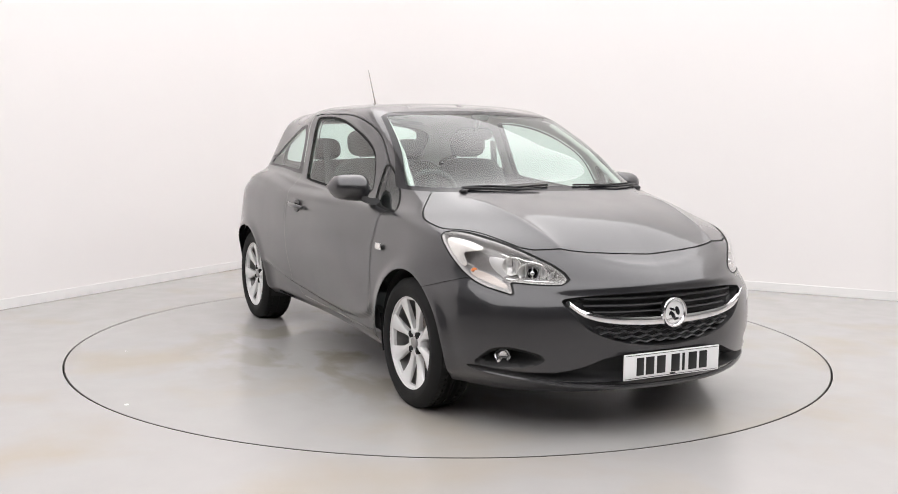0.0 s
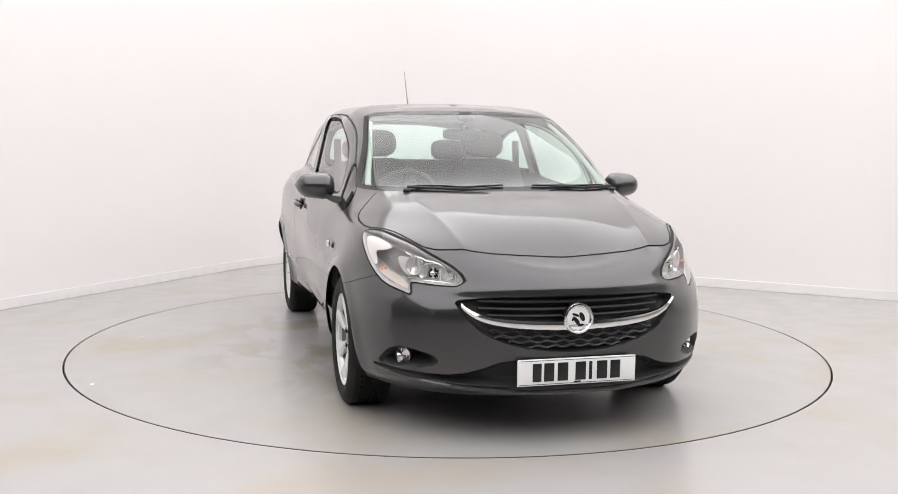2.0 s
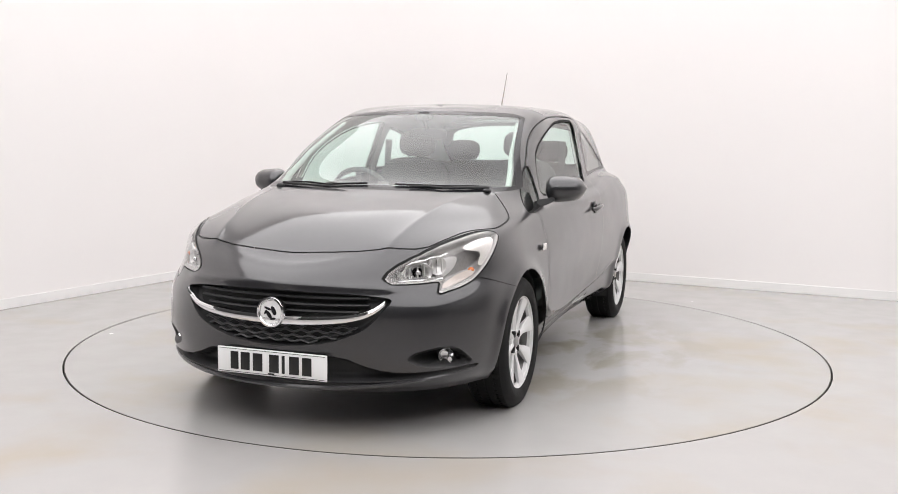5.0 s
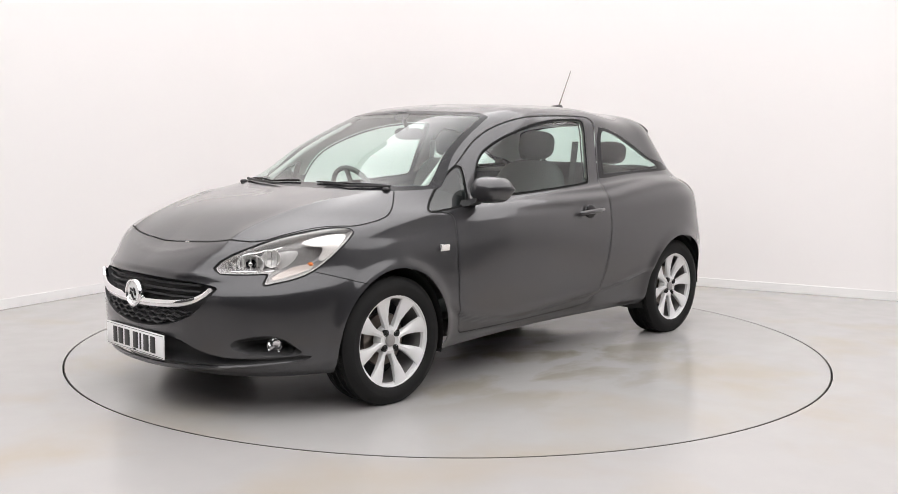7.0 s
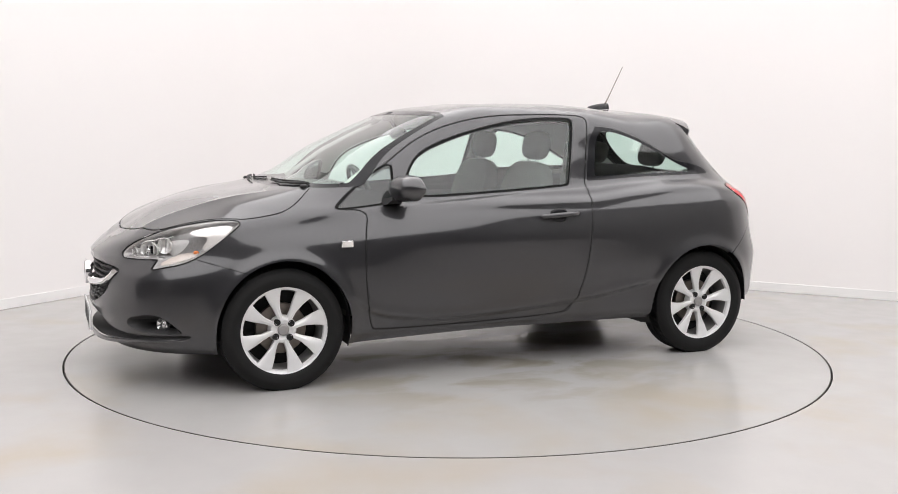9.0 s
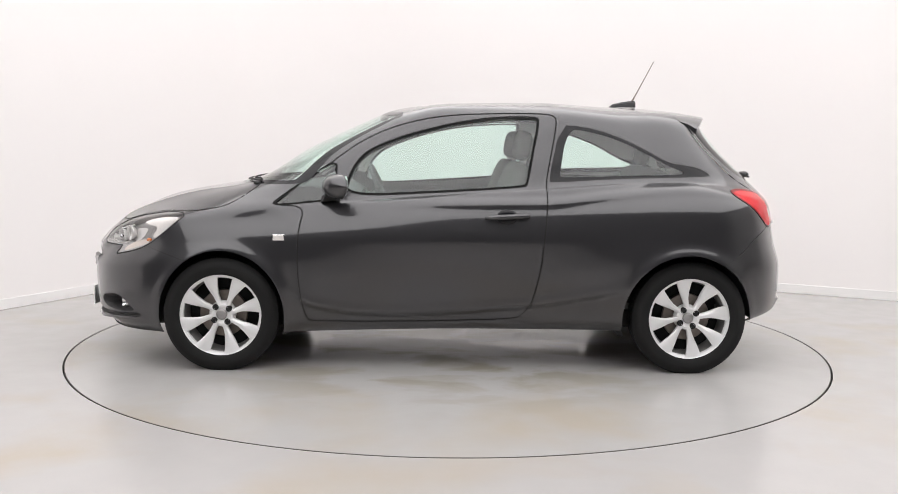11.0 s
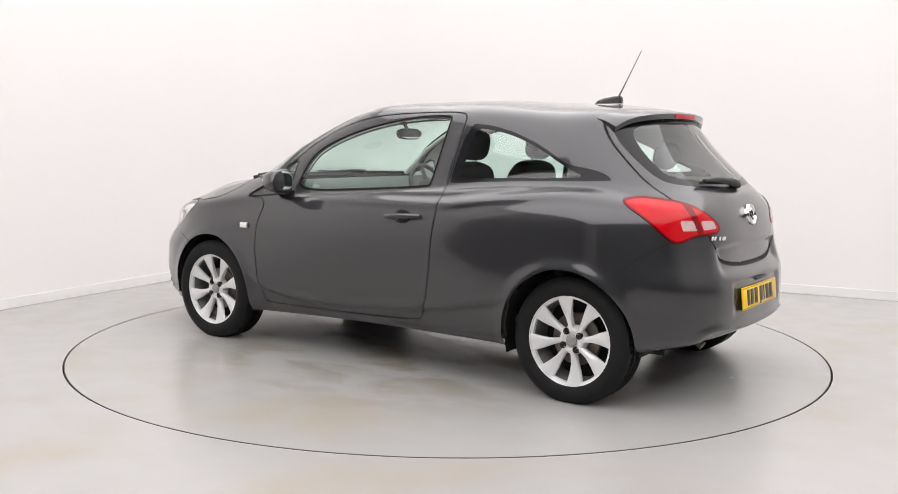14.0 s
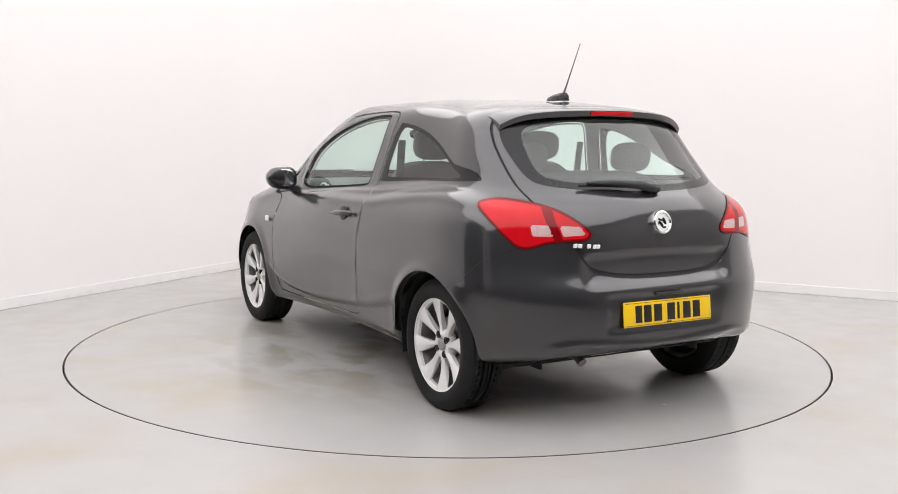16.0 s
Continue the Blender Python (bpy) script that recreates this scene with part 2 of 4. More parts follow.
def build_place():
    # the floor is one sheet with a round opening for the turntable
    n = 160
    inner, outer = ring_of(RADIUS + .003, n), ring_of(14, n)
    verts = [(x, y, 0) for x, y in inner] + [(x, y, 0) for x, y in outer] + [(x, y, -.05) for x, y in inner]
    faces = [(k, n + k, n + (k + 1) % n, (k + 1) % n) for k in range(n)] + [(k, (k + 1) % n, 2 * n + (k + 1) % n, 2 * n + k) for k in range(n)]
    tagged(link_mesh("floor", verts, faces, FLOOR, smooth=False), "pale grey painted concrete floor with faint ochre stains", "floor", kind="structure")
    pit = bm_lathe([(0, -.05), (RADIUS + .05, -.05), (RADIUS + .05, -.06), (0, -.06)], 96, pose(0, 0, 0, 90))
    tagged(part("pit_floor", pit, DARK, None), "dark shallow pit below the turntable", "pit", kind="structure")

    # two plain walls that meet in a wide rounded corner, seen behind the car
    la, lb = Vector((-3.191, .87)), Vector((-2.015, 3.11))
    ra, rb = Vector((3.55, 1.707)), Vector((1.531, 2.714))
    dl, dr = (lb - la).normalized(), (rb - ra).normalized()
    det = dl.x * -dr.y + dr.x * dl.y
    w = ra - la
    s = (w.x * -dr.y + dr.x * w.y) / det
    corner = la + dl * s
    rad = 1.1
    line = [la - dl * 4]
    p0 = corner - dl * rad
    centre = p0 - dr * rad
    for k in range(25):
        a = k / 24 * math.pi / 2
        line.append(centre + dr * rad * math.cos(a) + dl * rad * math.sin(a))
    line.append(ra - dr * 9)

    def strip(name, z0, z1, proud, thick, mat, label, category):
        sections = []
        for i, p in enumerate(line):
            a, b = line[max(i - 1, 0)], line[min(i + 1, len(line) - 1)]
            d = (b - a).normalized()
            nrm = Vector((d.y, -d.x))
            f, bk = p + nrm * proud, p - nrm * thick
            sections.append([(f.x, f.y, z0), (f.x, f.y, z1), (bk.x, bk.y, z1), (bk.x, bk.y, z0)])
        return tagged(part(name, bm_loft(sections), mat, None, angle=30), label, category, kind="structure")

    strip("wall_studio", 0, CEILING, 0, .15, WALL, "plain white studio wall with a rounded corner", "wall")
    strip("baseboard", 0.002, .075, .012, -.001, SKIRT, "low white painted skirting board along the wall", "skirting")
    tagged(part("ceiling", bm_box(30, 30, .1, pose(0, 0, CEILING + .05)), WALL, None), "plain white ceiling", "ceiling", kind="structure")
    # never in view: the gloom behind the camera is put into this wall's colour
    tagged(part("wall_back", bm_box(26, .2, CEILING, pose(5.6, -9.75, CEILING / 2)), BACKWALL, None), "unseen wall behind the camera, coloured dark for its reflection in the car", "wall", kind="structure")
    turn = math.degrees(math.atan2(dl.y, dl.x))
    # unseen walls added to shape the door reflections: a dark stretch, then a bright one
    for name, k0, k1, mat, label in (("wall_dark_reflection", 4.02, 10, BACKWALL, "unseen dark wall added so that the car mirrors a dark side"), ("wall_end", 10.02, 12, WALL, "unseen white wall added as a bright strip in the car paint")):
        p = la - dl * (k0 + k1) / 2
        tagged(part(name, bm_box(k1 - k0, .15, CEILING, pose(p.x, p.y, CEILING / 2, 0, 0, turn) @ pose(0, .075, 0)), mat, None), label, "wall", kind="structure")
    # two more unseen walls, added only to be mirrored in paint and glass
    tagged(part("wall_return", bm_box(1.2, .2, CEILING, pose(-8.0, -9.75, CEILING / 2)), WALL, None), "unseen white wall piece added for a bright edge in the door reflection", "wall", kind="structure")
    tagged(part("wall_side", bm_box(.2, 9, CEILING, pose(8.0, -5.1, CEILING / 2)), GREYWALL, None), "unseen pale grey wall added to brighten reflections from the right", "wall", kind="structure")
    # a stretched luminous ceiling that follows the walls
    nl, nr = Vector((dl.y, -dl.x)), Vector((dr.y, -dr.x))
    outline = [la - dl * 10.5 + nl * .25, corner - dl * 1.0 + nl * .25, corner + dr * 1.0 + nr * .25, ra - dr * 4 + nr * .25, Vector((6.9, -7.6)), Vector((-7.2, -9.0))]
    lamp = new("ceiling_light")
    lamp.location = (0, 0, CEILING)
    tagged(lamp, "very large white luminous stretched ceiling over the studio", "ceiling light")
    bm = bmesh.new()
    low, high = ([bm.verts.new((p.x, p.y, z)) for p in outline] for z in (-.06, -.03))
    bm.faces.new(low)
    bm.faces.new(high)
    for k in range(len(outline)):
        bm.faces.new((low[k], low[k - 1], high[k - 1], high[k]))
    bmesh.ops.recalc_face_normals(bm, faces=bm.faces)
    part("diffuser", bm, PANEL, lamp, "glowing white diffuser", smooth=False)
    for k in range(len(outline)):
        a, b = outline[k - 1], outline[k]
        d = b - a
        part("frame", bm_box(d.length - .03, .05, .07, pose((a.x + b.x) / 2, (a.y + b.y) / 2, -.036, 0, 0, math.degrees(math.atan2(d.y, d.x))) @ pose(0, -.03, 0), .004), SKIRT, lamp)

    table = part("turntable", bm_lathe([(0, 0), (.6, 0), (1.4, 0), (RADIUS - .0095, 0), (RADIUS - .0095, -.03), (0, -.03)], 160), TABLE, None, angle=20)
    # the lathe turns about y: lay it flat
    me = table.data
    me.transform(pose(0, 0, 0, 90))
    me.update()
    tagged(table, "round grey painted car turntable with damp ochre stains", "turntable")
    rim = bm_lathe([(RADIUS - .0085, -.001), (RADIUS - .006, -.001), (RADIUS - .006, -.03), (RADIUS - .0085, -.03), (RADIUS - .0085, -.001)], 160, pose(0, 0, 0, 90))
    part("rim", rim, STEEL, table, "dark worn steel edge of the turntable")
    return table


TURNTABLE = build_place()


# ---- the car's skin: a spline surface, cut into panels ----
def pchip(xk, yk, x):
    """Shape-keeping cubic through the knots."""
    xk, yk = np.asarray(xk, float), np.asarray(yk, float)
    hk = np.diff(xk)
    dk = np.diff(yk, axis=0) / (hk if yk.ndim == 1 else hk.reshape(-1, *[1] * (yk.ndim - 1)))
    m = np.zeros_like(yk)
    w = dk[:-1] * dk[1:]
    h0 = hk[:-1] if yk.ndim == 1 else hk[:-1].reshape(-1, *[1] * (yk.ndim - 1))
    h1 = hk[1:] if yk.ndim == 1 else hk[1:].reshape(-1, *[1] * (yk.ndim - 1))
    w1, w2 = 2 * h1 + h0, h1 + 2 * h0
    with np.errstate(divide="ignore", invalid="ignore"):
        mm = (w1 + w2) / (w1 / dk[:-1] + w2 / dk[1:])
    m[1:-1] = np.where(w > 0, mm, 0)
    m[0], m[-1] = dk[0], dk[-1]
    i = np.clip(np.searchsorted(xk, x, side="right") - 1, 0, len(xk) - 2)
    t = (x - xk[i]) / hk[i]
    hh = hk[i]
    if yk.ndim > 1:
        t = t.reshape(-1, *[1] * (yk.ndim - 1))
        hh = hh.reshape(-1, *[1] * (yk.ndim - 1))
    return ((1 + 2 * t) * (1 - t) ** 2 * yk[i] + t * (1 - t) ** 2 * hh * m[i]
            + t * t * (3 - 2 * t) * yk[i + 1] + t * t * (t - 1) * hh * m[i + 1])


def ease(a):
    a = np.clip(a, 0, 1)
    return a * a * (3 - 2 * a)


NF, NS, NR = 100, 150, 90      # grid steps across the nose, along the side, across the tail


def rail(xf, sf, sr, xr, width, nf, nr, zk):
    """One body line from the nose's middle along the left side to the tail's middle."""
    p = np.linspace(math.pi / 2, 0, NF + 1)
    s, c = np.abs(np.sin(p)) ** (2 / nf), np.abs(np.cos(p)) ** (2 / nf)
    c[0] = 0
    x1, y1 = sf + (xf - sf) * s, width[0] * c
    x2 = np.linspace(sf, sr, NS + 1)[1:]
    mid = (sf + sr) / 2
    y2 = np.where(x2 > mid, width[1] + (width[0] - width[1]) * ease((x2 - mid) / (sf - mid)),
                  width[1] + (width[2] - width[1]) * ease((mid - x2) / (mid - sr)))
    p = np.linspace(0, math.pi / 2, NR + 1)[1:]
    s, c = np.abs(np.sin(p)) ** (2 / nr), np.abs(np.cos(p)) ** (2 / nr)
    c[-1] = 0
    x3, y3 = sr + (xr - sr) * s, width[2] * c
    n = NF + NS + NR
    z = pchip([0, NF / 2, NF, NF + NS / 2, NF + NS, NF + NS + NR / 2, n], zk, np.arange(n + 1))
    return np.stack([np.r_[x1, x2, x3], np.r_[y1, y2, y3], z], 1)


def body_surface(rows=150):
    r = [
        rail(2.02, 1.25, -1.2, -1.78, (.80, .765, .80), 2.5, 2.6, (.185, .19, .20, .222, .228, .27, .30)),
        rail(2.10, 1.25, -1.2, -1.872, (.847, .80, .86), 2.35, 3.0, (.232, .25, .272, .27, .29, .32, .335)),
        rail(2.108, 1.25, -1.2, -1.892, (.864, .835, .876), 2.45, 2.9, (.38, .40, .42, .41, .43, .45, .46)),
        rail(2.117, 1.25, -1.2, -1.882, (.860, .862, .888), 2.38, 3.0, (.525, .537, .57, .57, .58, .57, .577)),
        rail(2.078, 1.22, -1.2, -1.842, (.845, .872, .88), 2.16, 3.0, (.652, .662, .70, .71, .706, .705, .697)),
        rail(1.96, 1.15, -1.2, -1.818, (.808, .853, .866), 2.75, 2.75, (.745, .775, .81, .833, .867, .90, .86)),
        rail(1.69, .95, -1.15, -1.772, (.79, .80, .787), 2.25, 2.6, (.903, .90, .882, .945, 1.0, .98, .974)),
        rail(1.15, .55, -1.15, -1.712, (.753, .765, .72), 2.8, 2.55, (1.013, 1.025, .94, .99, 1.046, 1.044, 1.028)),
        rail(.855, .30, -1.12, -1.542, (.692, .712, .67), 3.1, 2.5, (1.187, 1.195, 1.153, 1.18, 1.20, 1.20, 1.206)),
        rail(.448, .0, -1.05, -1.406, (.63, .648, .607), 3.2, 2.9, (1.382, 1.372, 1.355, 1.375, 1.34, 1.337, 1.385)),
        rail(.345, .0, -1.0, -1.36, (.535, .538, .515), 3.0, 3.0, (1.420, 1.407, 1.428, 1.433, 1.397, 1.394, 1.41)),
        rail(.243, .0, -.9, -1.22, (.27, .27, .26), 3.0, 3.0, (1.435, 1.436, 1.452, 1.461, 1.437, 1.426, 1.43)),
        rail(.147, .0, -.8, -1.08, (0, 0, 0), 3.0, 3.0, (1.438, 1.449, 1.459, 1.469, 1.453, 1.442, 1.445)),
    ]
    knots = np.array([0, .5, 1.2, 1.9, 2.6, 3.3, 4.2, 5.2, 6.2, 7.2, 7.8, 8.7, 9.6])
    v = np.linspace(0, knots[-1], rows + 1)
    g = pchip(knots, np.stack(r), v)
    for _ in range(3):          # soften the lines between the rails
        g[1:-1] = g[1:-1] * .5 + (g[:-2] + g[2:]) * .25
    g[:, 0, 1] = g[:, -1, 1] = 0
    g[-1, :, 1] = 0
    return g


ARCHES = ((1.250, .295, .336, .354), (-1.238, .295, .348, .352))    # wheel openings: x, z, half width, height


def shape_details(g):
    """Creases, flares and scallops pressed into the plain surface."""
    x, y, z = g[..., 0], g[..., 1], g[..., 2]
    side = ease((y - .60) / .12)
    for cx, cz, a, b in ARCHES:
        d = (np.hypot((x - cx) / a, (z - cz) / b) - 1) * .35
        y += side * .012 * np.exp(-(d / .04) ** 2)
    low = pchip([-1.0, -.368, .32, .52, .756, .95], [.47, .357, .308, .315, .352, .47], np.clip(x, -1.0, .95))
    span = ease((x + 1.0) / .25) * ease((.95 - x) / .2) * side
    y -= span * .020 * ease((low + .006 - z) / .02) * ease((z - .19) / .05)
    y += span * .005 * np.exp(-((z - low - .02) / .025) ** 2)
    sh = pchip([-1.6, -1.22, -.78, -.48, .3, 1.0], [.965, 1.0, .962, .928, .915, .87], np.clip(x, -1.6, 1.0))
    y += side * ease((.6 - x) / .6) * .010 * np.exp(-((z - sh + .012) / .022) ** 2) * ease((z - .8) / .05)
    y -= side * ease((.5 - x) / .8) * .008 * np.exp(-((z - sh - .024) / .016) ** 2)
    back = ease((-x - 1.62) / .06)
    x += back * .022 * ease((.757 - z) / .012) * ease((z - .60) / .06) * ease((.45 - y) / .08)
    plate = back * ease((.36 - y) / .07) * ease((z - .40) / .05) * ease((.585 - z) / .012)
    x += plate * .013
    lipz = .355 + .04 * (y / .6) ** 2 - .06 * ease((y - .4) / .4)
    x += back * .03 * ease((lipz - z) / .05) * ease((.60 - y) / .15)
    x -= back * .014 * np.exp(-np.where(z > lipz, (z - lipz) / .010, (lipz - z) / .05)) * ease((.66 - y) / .15)
    nose = ease((x - 1.35) / .2) * ease((.80 - y) / .2)
    bx = ease((x - 1.15) / .3) * ease((2.02 - x) / .2)
    rim = np.abs(y - (.41 + .17 * (1.95 - x)))
    z += bx * .013 * np.exp(-rim / .05) * ease((z - .74) / .05)
    edge = z - (.645 - .06 * y * y)
    x += ease((x - 1.8) / .1) * ease((.56 - y) / .12) * .016 * np.exp(-np.where(edge > 0, edge / .045, -edge / .016))
    z += .0045 * np.exp(-np.abs(x - (2.015 - .8 * y * y)) / .015) * ease((.34 - y) / .15) * ease((z - .6) / .05) * ease((x - 1.93) / .02)
    x -= nose * .02 * ease((.245 - z) / .02) * ease((z - .18) / .03) * ease((.70 - y) / .2)
    return g


def chaikin(pts, times=3):
    p = np.asarray(pts, float)
    for _ in range(times):
        q = np.roll(p, -1, 0)
        p = np.stack([p * .75 + q * .25, p * .25 + q * .75], 1).reshape(-1, 2)
    return p


def outline_distance(pts, a, b, rounds=2):
    """Signed distance of the points (a, b) to a closed outline, negative inside."""
    p = chaikin(pts, rounds) if rounds else np.asarray(pts, float)
    q = np.roll(p, -1, 0)
    best = np.full(len(a), 1e9)
    inside = np.zeros(len(a), bool)
    for (x0, y0), (x1, y1) in zip(p, q):
        dx, dy = x1 - x0, y1 - y0
        t = np.clip(((a - x0) * dx + (b - y0) * dy) / (dx * dx + dy * dy + 1e-12), 0, 1)
        best = np.minimum(best, (a - x0 - t * dx) ** 2 + (b - y0 - t * dy) ** 2)
        if y0 != y1:
            inside ^= ((y0 > b) != (y1 > b)) & (a < (x1 - x0) * (b - y0) / (y1 - y0) + x0)
    return np.where(inside, -1, 1) * np.sqrt(best)


DOOR = [(.806, .89), (.84, .76), (.845, .574), (.826, .385), (.80, .285), (.775, .268), (.218, .266), (-.31, .285), (-.36, .31), (-.408, .383), (-.45, .572), (-.47, .783),
        (-.482, .945), (-.476, 1.012), (-.506, 1.169), (-.538, 1.336), (-.53, 1.375), (-.48, 1.388), (-.30, 1.39), (.06, 1.378), (.31, 1.325), (.50, 1.245), (.66, 1.13), (.84, .99), (1.005, .885)]
DOOR_WINDOW = [(.60, .945), (.57, 1.05), (.525, 1.13), (.46, 1.185), (.30, 1.25), (.115, 1.302), (-.07, 1.342), (-.254, 1.361), (-.42, 1.362), (-.435, 1.35), (-.405, 1.2), (-.37, 1.016), (-.36, 1.005), (.1, .972)]
CORNER_WINDOW = [(.975, .895), (.965, .905), (.90, .955), (.746, 1.07), (.655, 1.118), (.655, 1.05), (.67, .925), (.80, .91)]
QUARTER_WINDOW = [(-.558, 1.33), (-.684, 1.322), (-.837, 1.284), (-.99, 1.219), (-1.14, 1.134), (-1.20, 1.125), (-1.32, 1.105), (-1.385, 1.066), (-1.36, 1.058), (-1.1, 1.05), (-.84, 1.042), (-.51, 1.02), (-.49, 1.03)]
QUARTER_GLASS = [(-.595, 1.308), (-.70, 1.299), (-.837, 1.265), (-.99, 1.202), (-1.13, 1.122), (-1.245, 1.078), (-1.20, 1.067), (-.84, 1.058), (-.565, 1.046), (-.55, 1.06)]
WINDSCREEN = [(-.3, .995), (0, .995), (.62, .992), (.705, .995), (.70, 1.02), (.63, 1.20), (.565, 1.375), (.54, 1.395), (0, 1.408), (-.3, 1.408)]
BONNET = [(1.948, -.3), (1.948, 0), (1.928, .26), (1.878, .43), (1.82, .56), (1.72, .615), (1.58, .67), (1.48, .725), (1.42, .757), (1.25, .765), (1.175, .73), (1.10, .66), (1.06, .62), (1.10, .4), (1.15, 0), (1.15, -.3)]
HEADLIGHT = [(1.985, .652), (1.935, .712), (1.844, .765), (1.742, .805), (1.585, .836), (1.487, .842), (1.448, .832), (1.487, .80), (1.565, .736), (1.642, .677), (1.723, .637), (1.845, .609), (1.858, .604), (1.845, .62), (1.822, .652), (1.83, .655), (1.909, .649)]
LIGHT_BLADE = [(1.70, .792), (1.60, .820), (1.50, .828), (1.487, .815), (1.56, .745), (1.625, .70), (1.64, .715), (1.60, .765), (1.66, .772)]
INDICATOR = [(1.65, .695), (1.72, .690), (1.80, .655), (1.845, .622), (1.74, .65), (1.66, .678)]
REFLECTOR_FIELD = [(1.965, .658), (1.92, .708), (1.83, .748), (1.74, .765), (1.70, .755), (1.735, .70), (1.80, .668), (1.90, .658)]
FRONT_BUMPER = [(1.20, .53), (1.453, .597), (1.573, .633), (1.69, .667), (1.74, .78), (1.80, .90), (2.4, .9), (2.4, 0), (1.2, 0)]
GRILLE = [(-.33, .614), (0, .620), (.33, .614), (.45, .602), (.492, .592), (.488, .575), (.462, .542), (.405, .472), (.33, .436), (.26, .412), (.15, .392), (0, .382), (-.15, .392)]
INTAKE = [(-.27, .36), (0, .37), (.29, .36), (.42, .305), (.52, .284), (.68, .286), (.755, .296), (.775, .288), (.76, .272), (.66, .260), (.44, .25), (.27, .245), (0, .242), (-.27, .245)]
FOG_BEZEL = [(1.96, .372), (1.87, .393), (1.815, .378), (1.775, .345), (1.725, .302), (1.73, .296), (1.83, .294), (1.93, .302), (1.98, .335)]
REAR_BUMPER = [(.40, .54), (.62, .63), (.69, .672), (.80, .737), (1.0, .79), (1.2, .85), (1.5, .85), (2.4, .85), (2.4, 0), (.4, 0)]
TAILGATE = [(-.25, .662), (0, .656), (.183, .659), (.325, .676), (.41, .712), (.47, .80), (.53, .87), (.585, .97), (.60, 1.08), (.585, 1.31), (.5, 1.37), (0, 1.40), (-.3, 1.40)]
REAR_WINDOW = [(-.25, 1.362), (0, 1.370), (.27, 1.362), (.46, 1.34), (.545, 1.31), (.565, 1.25), (.56, 1.15), (.545, 1.07), (.50, 1.047), (.39, 1.034), (.25, 1.024), (0, 1.018), (-.25, 1.024)]
REAR_GLASS = [(-.25, 1.345), (0, 1.35), (.25, 1.343), (.43, 1.318), (.488, 1.27), (.50, 1.10), (.455, 1.072), (.25, 1.052), (0, 1.046), (-.25, 1.052)]
TAIL_LAMP = [(.690, .974), (.80, .995), (.949, .991), (1.162, .964), (1.30, .921), (1.42, .858), (1.418, .82), (1.311, .816), (1.179, .812), (1.065, .783), (.995, .791), (.921, .835), (.823, .897)]
TAIL_CLEAR_A = [(1.065, .888), (1.172, .885), (1.205, .838), (1.085, .840)]
TAIL_BAND = [(1.10, .98), (1.165, .975), (1.275, .80), (1.225, .80)]
TAIL_CLEAR_B = [(1.232, .884), (1.355, .878), (1.39, .842), (1.262, .838)]


def fields(v):
    """All outlines as distance fields over the surface points."""
    x, y, z = v.T
    q = -x - y
    f = {}
    far = lambda d, ok: np.where(ok, d, .5)
    for i, (cx, cz, a, b) in enumerate(ARCHES):
        f["arch%d" % i] = far((np.hypot((x - cx) / a, (z - cz) / b) - 1) * .35, (y > .5) & (z < .8))
    side = (y > .35)
    f["door"] = far(outline_distance(DOOR, x, z, 2), side)
    f["window"] = far(outline_distance(DOOR_WINDOW, x, z, 2), side)
    f["corner"] = far(outline_distance(CORNER_WINDOW, x, z, 1), side)
    f["quarter"] = far(outline_distance(QUARTER_WINDOW, x, z, 1), side)
    f["quarter_glass"] = far(outline_distance(QUARTER_GLASS, x, z, 2), side)
    f["screen"] = far(np.maximum(outline_distance(WINDSCREEN, y, z, 2), .30 - x), x > .1)
    f["screen_glass"] = f["screen"] + .02
    f["bonnet"] = far(outline_distance(BONNET, x, y, 1), z > .6)
    f["lamp"] = far(outline_distance(HEADLIGHT, x, z, 1), (y > .38) & (x > 1.2))
    f["blade"] = far(outline_distance(LIGHT_BLADE, x, z, 1), (y > .38) & (x > 1.2))
    f["signal"] = far(outline_distance(INDICATOR, x, z, 1), (y > .38) & (x > 1.2))
    f["mirrored"] = far(outline_distance(REFLECTOR_FIELD, x, z, 1), (y > .38) & (x > 1.2))
    f["bumper"] = far(outline_distance(FRONT_BUMPER, x, z, 1), x > 1.1)
    f["grille"] = far(outline_distance(GRILLE, y, z, 1), x > 1.6)
    f["intake"] = far(outline_distance(INTAKE, y, z, 1), x > 1.6)
    f["fog"] = far(outline_distance(FOG_BEZEL, x, z, 2), (y > .5) & (x > 1.5))
    f["rear"] = far(outline_distance(REAR_BUMPER, q, z, 1), x < -1.1)
    f["gate"] = far(outline_distance(TAILGATE, y, z, 2), x < -1.1)
    f["back"] = far(outline_distance(REAR_WINDOW, y, z, 2), x < -1.1)
    f["back_glass"] = far(outline_distance(REAR_GLASS, y, z, 2), x < -1.1)
    f["tail"] = far(outline_distance(TAIL_LAMP, q, z, 2), x < -1.2)
    f["band"] = far(outline_distance(TAIL_BAND, q, z, 0), x < -1.2)
    f["clear_a"] = far(outline_distance(TAIL_CLEAR_A, q, z, 0), x < -1.2)
    f["clear_b"] = far(outline_distance(TAIL_CLEAR_B, q, z, 0), x < -1.2)
    return f


